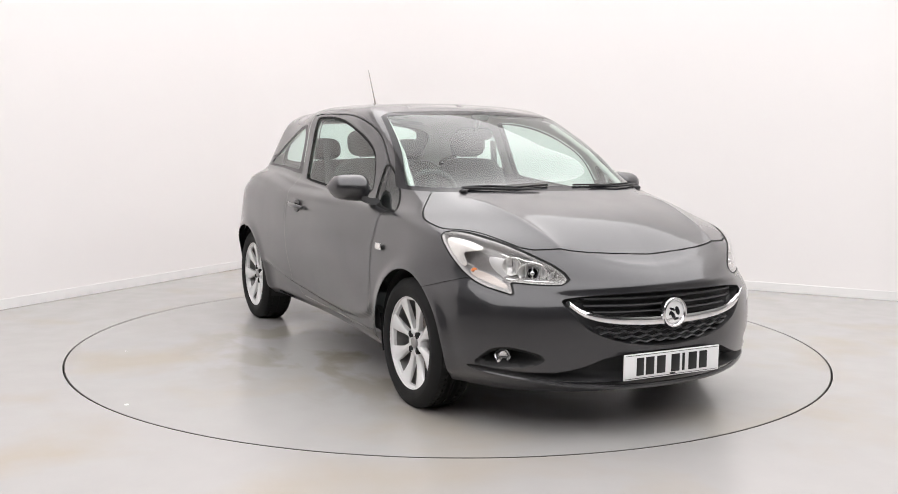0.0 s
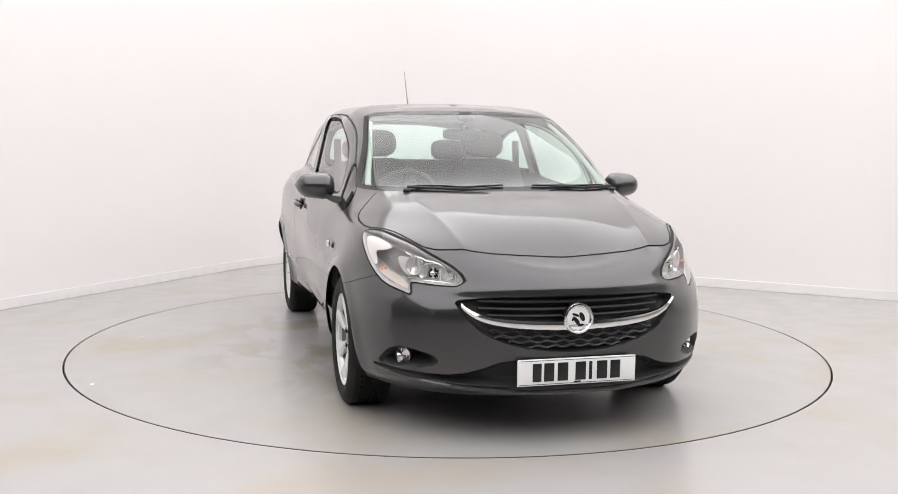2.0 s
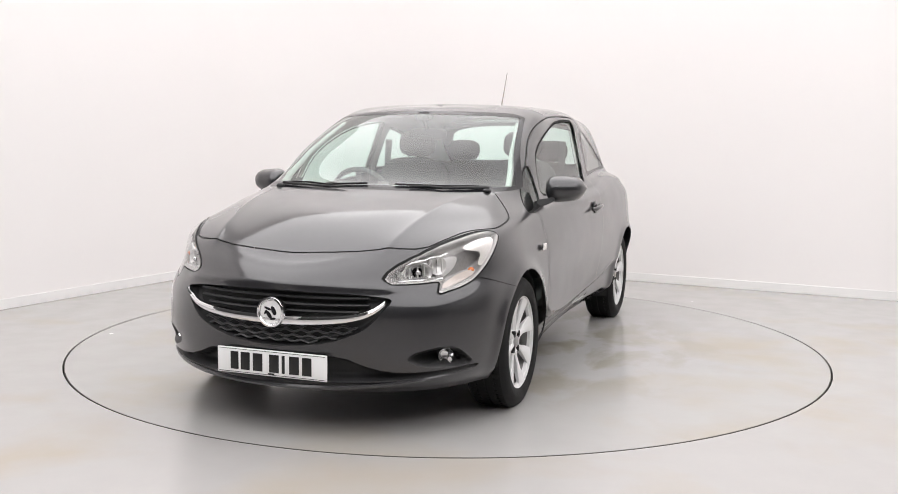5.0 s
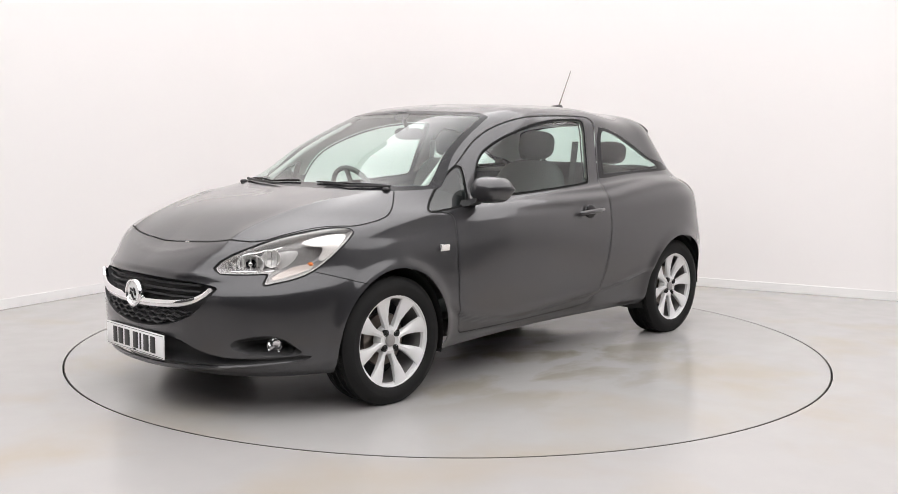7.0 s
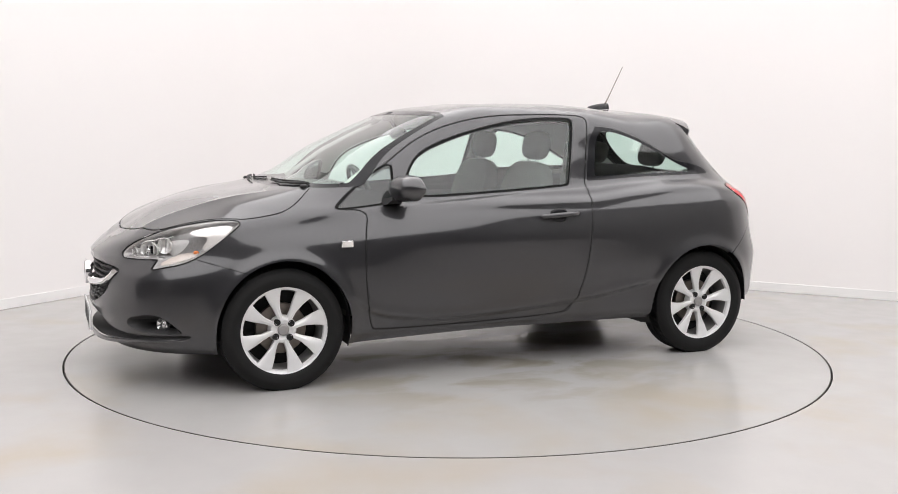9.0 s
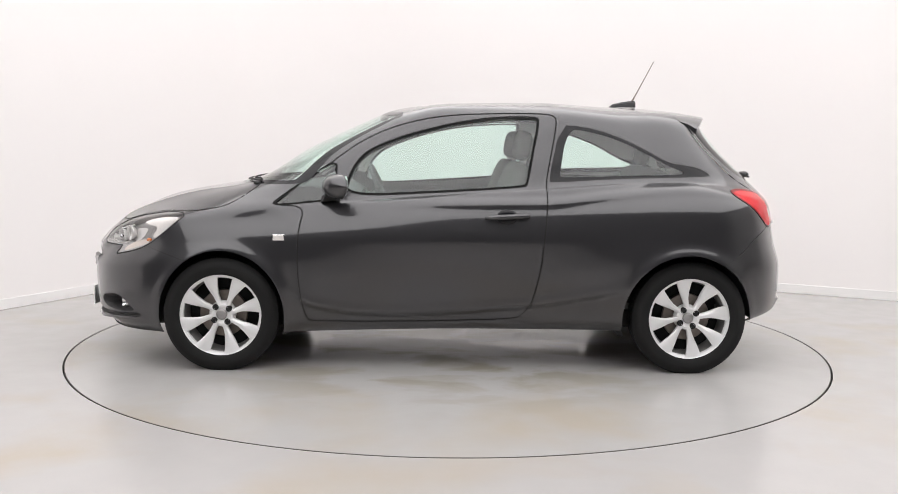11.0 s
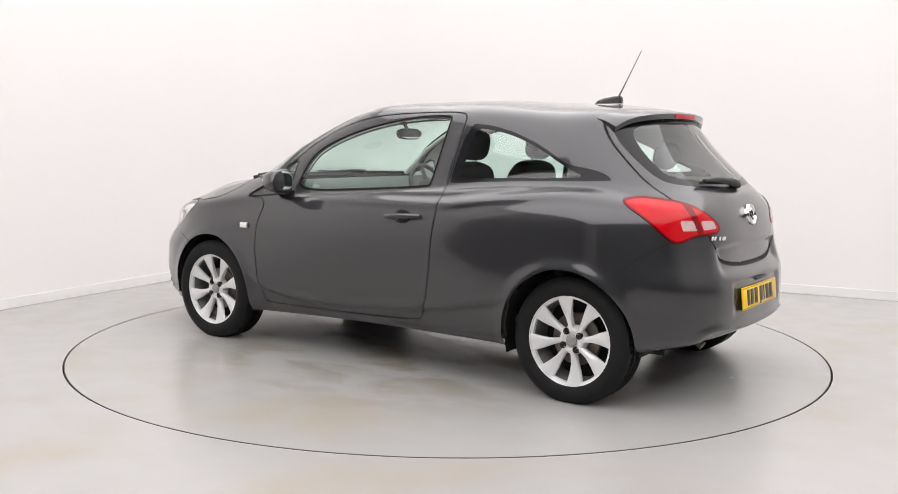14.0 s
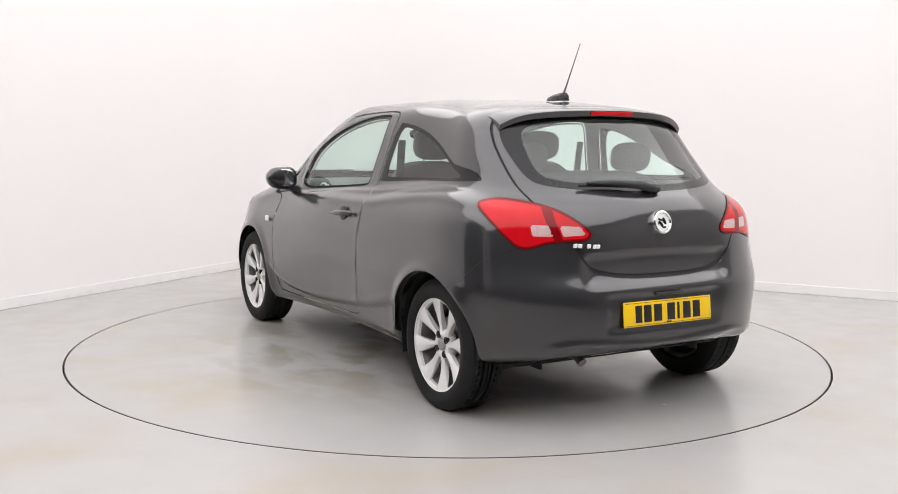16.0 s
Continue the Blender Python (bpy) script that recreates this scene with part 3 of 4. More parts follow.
GAP = .0034
CUTS = [("arch0", 0), ("arch1", 0), ("door", -GAP), ("door", GAP), ("window", 0), ("window", .013), ("corner", 0), ("corner", .011), ("quarter", 0), ("quarter_glass", 0),
        ("screen", 0), ("screen_glass", 0), ("bonnet", -GAP), ("bonnet", GAP), ("lamp", 0), ("lamp", .006), ("blade", 0), ("signal", 0), ("mirrored", 0), ("bumper", -.0016), ("bumper", .0016), ("grille", 0), ("intake", 0),
        ("fog", 0), ("rear", -.0016), ("rear", .0016), ("gate", -GAP), ("gate", GAP * 1.4), ("gate", .016), ("back", 0), ("back_glass", 0), ("tail", 0), ("tail", .003), ("tail", -.010), ("band", 0), ("clear_a", 0), ("clear_b", 0)]


def cut_mesh(verts, extra, tris, phi):
    """Splits the triangles along phi = 0; extra columns are carried along."""
    phi = np.where(np.abs(phi) < 2e-4, 0, phi)
    s = np.sign(phi)[tris]
    cross = (s.min(1) < 0) & (s.max(1) > 0)
    keep, todo = tris[~cross], tris[cross]
    made, rows, out = {}, [], []
    base = len(verts)

    def mid(i, j):
        key = (i, j) if i < j else (j, i)
        if key not in made:
            t = phi[key[0]] / (phi[key[0]] - phi[key[1]])
            made[key] = base + len(rows)
            rows.append((key[0], key[1], t))
        return made[key]

    for tri in todo.tolist():
        sg = [phi[i] for i in tri]
        zero = [k for k in range(3) if sg[k] == 0]
        if zero:
            k = zero[0]
            a, b, c = tri[k], tri[(k + 1) % 3], tri[(k + 2) % 3]
            m = mid(b, c)
            out += [(a, b, m), (a, m, c)]
        else:
            pos = [k for k in range(3) if sg[k] > 0]
            k = pos[0] if len(pos) == 1 else [k for k in range(3) if sg[k] < 0][0]
            a, b, c = tri[k], tri[(k + 1) % 3], tri[(k + 2) % 3]
            m, n = mid(a, b), mid(c, a)
            out += [(a, m, n), (m, b, c), (m, c, n)]
    if not rows:
        return verts, extra, tris, phi
    i, j, t = (np.array(r) for r in zip(*rows))
    t = t[:, None]
    verts = np.vstack([verts, verts[i] * (1 - t) + verts[j] * t])
    extra = np.vstack([extra, extra[i] * (1 - t) + extra[j] * t])
    return verts, extra, np.vstack([keep, np.array(out)]), np.r_[phi, np.zeros(len(rows))]


def cut_skin():
    g = shape_details(body_surface())
    du, dv = np.gradient(g, axis=1), np.gradient(g, axis=0)
    nrm = np.cross(du, dv)
    nrm /= np.linalg.norm(nrm, axis=2, keepdims=True) + 1e-12
    r, c = g.shape[:2]
    idx = np.arange(r * c).reshape(r, c)
    a, b, d, e = idx[:-1, :-1].ravel(), idx[1:, :-1].ravel(), idx[1:, 1:].ravel(), idx[:-1, 1:].ravel()
    tris = np.vstack([np.stack([a, e, d], 1), np.stack([a, d, b], 1)])
    verts, normals = g.reshape(-1, 3), nrm.reshape(-1, 3)
    if normals[idx[r // 3, c // 2]][1] < 0:
        normals = -normals
    f = fields(verts)
    names = list(f)
    extra = np.column_stack([normals] + [f[n] for n in names])
    for name, level in CUTS:
        col = 3 + names.index(name)
        verts, extra, tris, phi = cut_mesh(verts, extra, tris, extra[:, col] - level)
    return verts, extra, tris, names


SKIN_V, SKIN_E, SKIN_T, SKIN_NAMES = cut_skin()
SKIN_N = SKIN_E[:, :3] / (np.linalg.norm(SKIN_E[:, :3], axis=1, keepdims=True) + 1e-12)
SKIN_F = {n: SKIN_E[:, 3 + i] for i, n in enumerate(SKIN_NAMES)}


def level_of(name):
    return SKIN_F[name][SKIN_T].mean(1)


def sort_panels():
    """Names every triangle by the panel that it belongs to."""
    t = {n: level_of(n) for n in SKIN_NAMES}
    tag = np.full(len(SKIN_T), "shell", dtype="U16")

    def put(name, ok):
        tag[ok] = name

    put("bumper", t["bumper"] < -.0016)
    put("gap", np.abs(t["bumper"]) < .0016)
    put("chin", (t["bumper"] < -.0016) & (SKIN_V[SKIN_T][:, :, 2].mean(1) < .212))
    put("rear", t["rear"] < -.0016)
    put("gap", np.abs(t["rear"]) < .0016)
    wing = (tag == "shell") & (SKIN_V[SKIN_T][:, :, 0].mean(1) > .7) & (SKIN_V[SKIN_T][:, :, 2].mean(1) < 1.02) & (t["door"] > 0)
    put("wing", wing)
    put("gap", np.abs(t["door"]) < GAP)
    put("door", t["door"] < -GAP)
    put("gap", (np.abs(t["bonnet"]) < GAP))
    put("bonnet", t["bonnet"] < -GAP)
    put("gap", (t["gate"] > -GAP) & (t["gate"] < GAP * 1.4))
    put("gate", t["gate"] < -GAP)
    put("gap", (t["gate"] > 0) & (t["gate"] < .016) & (SKIN_V[SKIN_T][:, :, 2].mean(1) < .70))
    put("seal", t["window"] < .013)
    put("seal", t["corner"] < .011)
    put("window", t["window"] < 0)
    put("corner", t["corner"] < 0)
    put("quarter", t["quarter"] < 0)
    put("quarter_glass", t["quarter_glass"] < 0)
    put("screen_frit", t["screen"] < 0)
    put("screen", t["screen_glass"] < 0)
    put("back_frit", t["back"] < 0)
    put("back", t["back_glass"] < 0)
    put("gap", t["lamp"] < .006)
    put("lamp", t["lamp"] < 0)
    put("grille", t["grille"] < 0)
    put("intake", t["intake"] < 0)
    put("fog", t["fog"] < 0)
    put("gap", t["tail"] < .003)
    put("tail_rim", t["tail"] < 0)
    put("tail", (t["tail"] < -.010) & (t["band"] > 0))
    put("clear", (t["tail"] < 0) & ((t["clear_a"] < 0) | (t["clear_b"] < 0)))
    put("none", (t["arch0"] < 0) | (t["arch1"] < 0))
    return tag


TAGS = sort_panels()


def skin_part(name, tags, mat, parent, label="", mirrored="join", shift=0.0, move=None, keep_normals=True, flip=False):
    """A panel of the skin. mirrored: join makes one mesh of both halves, left or right one side only."""
    tris = SKIN_T[np.isin(TAGS, tags)]
    used, inv = np.unique(tris, return_inverse=True)
    tris = inv.reshape(-1, 3)
    v, n = SKIN_V[used] + shift * SKIN_N[used], SKIN_N[used]
    if move is not None:
        v = move(v.copy(), used)
    if flip:
        tris, n = tris[:, ::-1], -n
    sets = []
    if mirrored in ("join", "left"):
        sets.append((v, n, tris))
    if mirrored in ("join", "right"):
        sets.append((v * [1, -1, 1], n * [1, -1, 1], tris[:, ::-1]))
    vv, nn, ff, k = [], [], [], 0
    for a, b, c in sets:
        vv.append(a), nn.append(b), ff.append(c + k)
        k += len(a)
    return child(link_mesh(name, np.vstack(vv), np.vstack(ff), mat, np.vstack(nn) if keep_normals else None), parent, label)


def bowl(field, depth, axis, run):
    """Presses a region inwards, deeper away from its outline."""
    def move(v, used):
        d = depth * ease(-SKIN_F[field][used] / run)
        v += d[:, None] * np.array(axis)
        return v
    return move


# ---- the car ----
CAR = new("car")
tagged(CAR, "dark grey metallic three-door hatchback standing on a turntable", "car")


def build_skin():
    skin_part("body_shell", ["shell"], PAINT, CAR)
    bonnet = skin_part("bonnet", ["bonnet"], PAINT, CAR)
    skin_part("front_bumper", ["bumper"], PAINT, CAR)
    skin_part("chin_spoiler", ["chin"], BLACK, CAR, "black plastic chin below the front bumper")
    skin_part("rear_bumper", ["rear"], PAINT, CAR)
    tailgate = skin_part("tailgate", ["gate"], PAINT, CAR)
    skin_part("shut_line", ["gap"], DARK, CAR, "black rubber in the panel gaps", shift=-.004)
    skin_part("windscreen", ["screen"], GLASS, CAR, "clear green-tinted windscreen", shift=-.001).visible_shadow = False
    skin_part("screen_border", ["screen_frit"], BLACK_GLOSS, CAR, "black printed edge of the windscreen")
    skin_part("rear_window", ["back"], GLASS, tailgate, "green-tinted heated rear window", shift=-.001).visible_shadow = False
    skin_part("rear_window_border", ["back_frit"], BLACK_GLOSS, tailgate, "black printed edge of the rear window")
    grille = skin_part("grille", ["grille"], BLACK, CAR, "black grille recess", move=bowl("grille", .06, (-1, 0, 0), .02), keep_normals=False)
    skin_part("lower_intake", ["intake"], BLACK, CAR, "black lower air intake", move=bowl("intake", .07, (-1, 0, 0), .02), keep_normals=False)
    doors = {}
    for side, s in (("left", 1), ("right", -1)):
        skin_part("front_wing", ["wing"], PAINT, CAR, mirrored=side)
        door = skin_part("door", ["door"], PAINT, CAR, mirrored=side)
        doors[s] = door
        skin_part("window_seal", ["seal"], SEAL, door, "black rubber window seal", mirrored=side, shift=-.002)
        skin_part("door_window", ["window"], GLASS, door, "green-tinted door window", mirrored=side, shift=-.010).visible_shadow = False
        skin_part("corner_window", ["corner"], SMOKED, CAR, "small three-cornered front window", mirrored=side, shift=-.006).visible_shadow = False
        quarter = skin_part("rear_side_window", ["quarter"], BLACK_GLOSS, CAR, "gloss black border of the rear side window", mirrored=side, shift=-.001)
        skin_part("pane", ["quarter_glass"], GLASS, quarter, "green-tinted glass", mirrored=side, shift=-.003).visible_shadow = False
        build_headlight(side, s)
        build_fog_lamp(side, s)
        tail = skin_part("tail_lamp", ["tail"], RED, CAR, "glossy red rear lamp cluster", mirrored=side, shift=.003)
        skin_part("lamp_rim", ["tail_rim"], DARK_RED, tail, "darker red rim of the lamp", mirrored=side, shift=.003)
        skin_part("clear_section", ["clear"], GREY_LENS, tail, "clear reversing and indicator section", mirrored=side, shift=.002)
        # lining of pillars, roof and doors
    lining_z = SKIN_V[SKIN_T][:, :, 2].mean(1)
    lining_x = SKIN_V[SKIN_T][:, :, 0].mean(1)
    keep = TAGS.copy()
    edge = TAGS == "seal"
    solid = np.isin(TAGS, ["shell", "door", "gap", "gate", "wing"])
    TAGS[solid & (lining_z > 1.03) & (lining_x > -1.62) & (lining_x < .92)] = "lining_up"
    TAGS[solid & (lining_z <= 1.03) & (lining_z > .25) & (lining_x > -1.62) & (lining_x < .85)] = "lining_low"
    TAGS[edge] = "lining_low"
    skin_part("headlining", ["lining_up"], TRIM, CAR, "pale grey roof and pillar lining", shift=-.028, flip=True)
    skin_part("side_trim", ["lining_low"], CABIN, CAR, "charcoal door and side trim", shift=-.035, flip=True)
    TAGS[:] = keep
    return grille, bonnet, tailgate, doors


def lamp_point(y, z, deep):
    """A point that lies so deep below the headlight's lens."""
    i = np.argmin(np.where(SKIN_V[:, 0] > 1.3, (SKIN_V[:, 1] - y) ** 2 + (SKIN_V[:, 2] - z) ** 2, 9))
    return tuple(SKIN_V[i] - deep * SKIN_N[i])


def build_headlight(side, s):
    axis = np.array((-.75, -.55 * 1, .0))
    shell = skin_part("headlight", ["lamp"], LAMP_HOUSE, CAR, "headlight housing with chrome reflectors", mirrored=side,
                      move=bowl("lamp", .06, axis, .03), keep_normals=False)
    # chrome bowls: an oblong main reflector and an outer indicator blade
    def spot(name, x, y, z, rx, ry, depth, mat, yaw):
        prof = [(0, -depth), (.35, -depth * .9), (.7, -depth * .55), (.92, -.1 * depth), (1.0, 0), (1.03, -.002), (1.0, -.012), (.7, -depth * .6 - .01), (0, -depth - .01)]
        bm = bm_lathe([(r, d) for r, d in prof], 40)
        bmesh.ops.scale(bm, vec=(rx, 1, ry), verts=bm.verts)
        bmesh.ops.transform(bm, matrix=pose(x, y * s, z, 0, 0, s * yaw - 90), verts=bm.verts)
        return part(name, bm, mat, shell)

    for name, y, z, rx, rz, deep, mat, yaw in (("main_reflector", .560, .700, .062, .042, .040, REFLECTOR, 34), ("bulb_ring", .560, .700, .022, .022, .018, BLACK_GLOSS, 34),
                                               ("outer_reflector", .630, .722, .040, .040, .030, REFLECTOR, 44), ("inner_reflector", .485, .682, .040, .026, .026, REFLECTOR, 28)):
        x0, y0, z0 = lamp_point(y, z, .020 if name != "bulb_ring" else .030)
        spot(name, x0, y0, z0, rx, rz, deep, mat, yaw)
    for k in range(15):      # upright chrome flutes round the bowls
        t = k / 14
        x0, y0, z0 = lamp_point(.455 + .185 * t, .672 + .050 * t, .026 + .012 * (k % 2))
        part("flute", bm_box(.014, .004, .030 + .040 * t, pose(x0, s * y0, z0, 0, 0, s * 38), .001), CHROME if k % 2 else REFLECTOR, shell)
    for z0, z1 in ((.662, .664), (.712, .768)):     # bright frame below and above the chambers
        part("chrome_frame", bm_tube([(x, s * y, z) for x, y, z in (lamp_point(.45 + .2 * t / 8, z0 + (z1 - z0) * t / 8, .014) for t in range(9))], .004, 8), CHROME, shell)
    x0, y0, z0 = lamp_point(.735, .692, .022)
    part("signal_bulb", bm_pillow(.028, .028, .022, pose(x0, s * y0, z0), 2, 10), ORANGE, shell, "small amber signal bulb")
    x0, y0, z0 = lamp_point(.560, .700, .022)
    part("bulb", bm_pillow(.022, .022, .022, pose(x0, s * y0, z0), 2, 10), CHROME, shell)
    # bright blade along the upper edge, and the indicator by the wing
    for name, field, mat, label, shift in (("light_blade", "blade", FROST, "bright frosted side light guide", -.012),
                                           ("indicator", "signal", AMBER, "pale amber indicator", -.012),
                                           ("reflector_field", "mirrored", REFLECTOR, "bright fluted reflector", -.050)):
        keep = TAGS.copy()
        TAGS[(level_of(field) < 0) & (TAGS == "lamp")] = "temp"
        skin_part(name, ["temp"], mat, shell, label, mirrored=side, shift=shift)
        TAGS[:] = keep
    lens = skin_part("lens", ["lamp"], CLEAR, shell, "clear headlight lens", mirrored=side, shift=.001)
    lens.visible_shadow = False


def build_fog_lamp(side, s):
    bezel = skin_part("fog_lamp_bezel", ["fog"], BLACK, CAR, "black recessed fog lamp bezel", mirrored=side, move=bowl("fog", .125, (-.8, -.45, 0), .045), keep_normals=False)
    m = pose(1.815, .662 * s, .337, 0, 0, s * 35 - 90) @ Matrix.Diagonal((.80, 1, .80, 1))
    part("fog_reflector", bm_lathe([(0, -.03), (.02, -.026), (.036, 0), (.042, .006), (.046, 0), (.046, -.03)], 28, m), CHROME, bezel, "round silvered fog lamp")
    lens = part("fog_lens", bm_lathe([(0, .012), (.02, .010), (.036, .004)], 28, m), CLEAR, bezel, "clear round lens")
    lens.visible_shadow = False


def nose_x(y, z=.5):
    """The nose's outline ahead of the grille."""
    return 1.25 + .866 * max(0, 1 - (abs(y) / .862) ** 2.4) ** (1 / 2.4)


def strip_bar(width, z_of, x_of, high, deep, n=36):
    """A bar that follows the nose from side to side."""
    secs = []
    for k in range(n + 1):
        y = width * (2 * k / n - 1)
        e = high(y)
        x, z = x_of(y), z_of(y)
        secs.append([(x, y, z - e), (x + deep * .7, y, z - e * .8), (x + deep, y, z), (x + deep * .7, y, z + e * .8), (x, y, z + e), (x - deep, y, z)])
    return bm_loft(secs)


def build_badge(name, x, z, r, facing, parent, tilt=0):
    """A round badge, its emblem a plain raised shape."""
    m = pose(x, 0, z, 0, 0, -90 if facing > 0 else 90) @ pose(0, 0, 0, tilt)
    badge = part(name, bm_lathe([(0, .004), (r * .74, .004), (r * .76, .009), (r * .84, .014), (r * .95, .012), (r, .004), (r, -.012), (0, -.012)], 48, m), CHROME, parent, "round chrome badge")
    part("badge_field", bm_lathe([(0, .0065), (r * .72, .0065), (r * .72, .003)], 40, m), BADGE, badge, "bright badge field")
    for a, b, sx, sz, turn in ((-.22, .10, .30, .62, 25), (.20, .22, .52, .16, -20), (.12, -.18, .26, .60, 35), (.36, -.02, .14, .34, -30), (-.16, -.42, .40, .16, 10)):
        part("emblem", bm_pillow(sx * r, .006, sz * r, m @ pose(a * r, .008, b * r, 0, turn, 0), 2.2, 10), BLACK_GLOSS, badge)


def build_front(grille):
    bar_z = lambda y: .497 + .034 * (y / .474) ** 2 + .050 * (abs(y) / .474) ** 9
    part("chrome_bar", strip_bar(.474, bar_z, lambda y: nose_x(y) - .006, lambda y: .021 - .009 * (abs(y) / .474) ** 3, .016, 48), CHROME, grille, "curved chrome bar")
    for z, w in ((.590, .40), (.560, .40), (.532, .36)):
        part("slat", strip_bar(w, lambda y, z=z: z + .004 * (y / w) ** 2, lambda y: nose_x(y) - .045, lambda y: .006, .014, 24), BLACK, grille)
    for k, (z, w) in enumerate(((.474, .36), (.452, .34), (.430, .28), (.410, .20))):
        part("mesh_bar", strip_bar(w, lambda y, z=z, k=k: z + .0045 * math.sin(y * 2 * math.pi / .072 + k * math.pi), lambda y: nose_x(y) - .022, lambda y: .0050, .012, 90), MESH, grille, "wavy black grille bar")
    build_badge("badge", 2.118, .527, .066, 1, grille)
    part("bumper_lip", strip_bar(.75, lambda y: .215 + .055 * (abs(y) / .75) ** 2.2, lambda y: 1.246 + .848 * max(0, 1 - (abs(y) / .850) ** 2.35) ** (1 / 2.35), lambda y: .011 - .006 * (abs(y) / .75) ** 4, .012, 56), PAINT, CAR, "painted lower bumper lip")


def build_plate(name, x, z, facing, tilt, mat, label):
    m = pose(x, 0, z, 0, 0, -90 if facing > 0 else 90) @ pose(0, 0, 0, tilt)
    plate = part(name, bm_box(.52, .008, .111, m, .0035, 2), mat, CAR, label)
    part("border", bm_box(.506, .0015, .0018, m @ pose(0, .0045, .049), 0), INK, plate)
    part("border", bm_box(.506, .0015, .0018, m @ pose(0, .0045, -.049), 0), INK, plate)
    for px, w in ((-.168, .044), (-.109, .046), (-.058, .014), (-.014, .046), (.064, .046), (.124, .044), (.176, .038)):
        part("bar", bm_box(w, .002, .076, m @ pose(px, .0048, 0), .0008), INK, plate, "plain black bar")
    part("bar", bm_box(.03, .001, .006, m @ pose(0, .0047, -.0445), 0), INK, plate)


def build_wheel():
    """A silver eight-spoke alloy wheel with its tyre; the axle runs along y, the outside towards +y."""
    R = .306
    prof = [(.214, -.085), (.222, -.095), (.262, -.102), (.290, -.092), (.302, -.078)]
    for a in (-.045, 0, .045):
        prof += [(R, a - .03), (R, a - .005), (R - .007, a - .004), (R - .007, a + .004), (R, a + .005), (R, a + .03)]
    prof += [(.302, .078), (.292, .092), (.264, .103), (.258, .1035), (.240, .100), (.224, .096), (.216, .088)]
    lip = bm_lathe([(.214, .088), (.221, .091), (.223, .085), (.212, .079), (.203, .076), (.200, .062), (.214, .060), (.214, .088)], 64)
    wheel = part("wheel", lip, ALLOY, CAR, "silver alloy wheel with eight spokes")
    part("barrel", bm_lathe([(.202, .064), (.196, .04), (.190, .0), (.195, -.07), (.212, -.085)], 48), RIM_INSIDE, wheel, "dull grey inside of the rim")
    tyre = part("tyre", bm_lathe(prof, 72), RUBBER, wheel, "black road tyre with worn tread")
    # tread blocks across the shoulders
    block = bm_box(.014, .034, .007, None, .001, 1)
    me = bpy.data.meshes.new("tread_block")
    block.to_mesh(me)
    block.free()
    me.materials.append(RUBBER)
    bm = bmesh.new()
    for k in range(60):
        for yy in (-.052, .052):
            b2 = bmesh.new()
            b2.from_mesh(me)
            bmesh.ops.transform(b2, matrix=pose(0, 0, 0, 0, k * 6 + (3 if yy > 0 else 0), 0) @ pose(0, yy, R - .0026), verts=b2.verts)
            t = bpy.data.meshes.new("t")
            b2.to_mesh(t)
            b2.free()
            bm.from_mesh(t)
            bpy.data.meshes.remove(t)
    tread = part("tread", bm, RUBBER, tyre)
    tagged(tread, kind="stuff")
    for k in range(8):
        secs = []
        for r, w, y, th, tw in ((.045, .017, .066, .030, 0), (.075, .013, .064, .030, .0), (.11, .0165, .068, .026, .004), (.15, .027, .074, .022, .006), (.19, .038, .081, .016, .004), (.212, .045, .085, .012, 0)):
            secs.append([(-w + tw, y - th, r), (-w + tw, y - .004, r), (-w * .7 + tw, y, r), (w * .15 + tw, y + .001, r), (w * .9 + tw, y - .007, r), (w + tw, y - .012, r), (w + tw, y - th, r)])
        bm = bm_loft(secs)
        bmesh.ops.transform(bm, matrix=pose(0, 0, 0, 0, k * 45 + 5, 0), verts=bm.verts)
        part("spoke", bm, ALLOY, wheel, angle=28)
    part("hub", bm_lathe([(0, .058), (.032, .058), (.050, .066), (.062, .062), (.070, .045), (.072, .02), (0, .02)], 40), ALLOY, wheel)
    part("centre_cap", bm_lathe([(0, .071), (.020, .0705), (.026, .068), (.029, .064), (.029, .055), (0, .055)], 32), LAMP_HOUSE, wheel, "grey centre cap")
    for k in range(4):
        a = k * math.pi / 2 + .5
        part("wheel_bolt", bm_lathe([(0, .070), (.008, .070), (.010, .066), (.010, .05)], 12, pose(.050 * math.sin(a), 0, .050 * math.cos(a))), DARK, wheel)
        part("bolt_recess", bm_lathe([(.010, .0655), (.0165, .0675), (.0165, .05)], 16, pose(.050 * math.sin(a), 0, .050 * math.cos(a))), DARK, wheel)
    part("brake_disc", bm_lathe([(0, .012), (.125, .012), (.128, .008), (.128, -.012), (0, -.012)], 40), DISC, wheel, "brown-stained brake disc")
    part("wheel_dish", bm_lathe([(.120, -.03), (.195, -.05)], 40), DARK, wheel)
    return wheel


WHEEL_Z = .300


def place_wheels():
    wheel = build_wheel()
    wheel.matrix_basis = pose(1.255, .745, WHEEL_Z, 0, 10, 0)
    for x, s, spin in ((-1.255, 1, 3), (1.255, -1, 20), (-1.255, -1, 0)):
        copy_thing(wheel, pose(x, s * .745, WHEEL_Z) @ pose(0, 0, 0, 0, 0, 0 if s > 0 else 180) @ pose(0, 0, 0, 0, spin, 0))


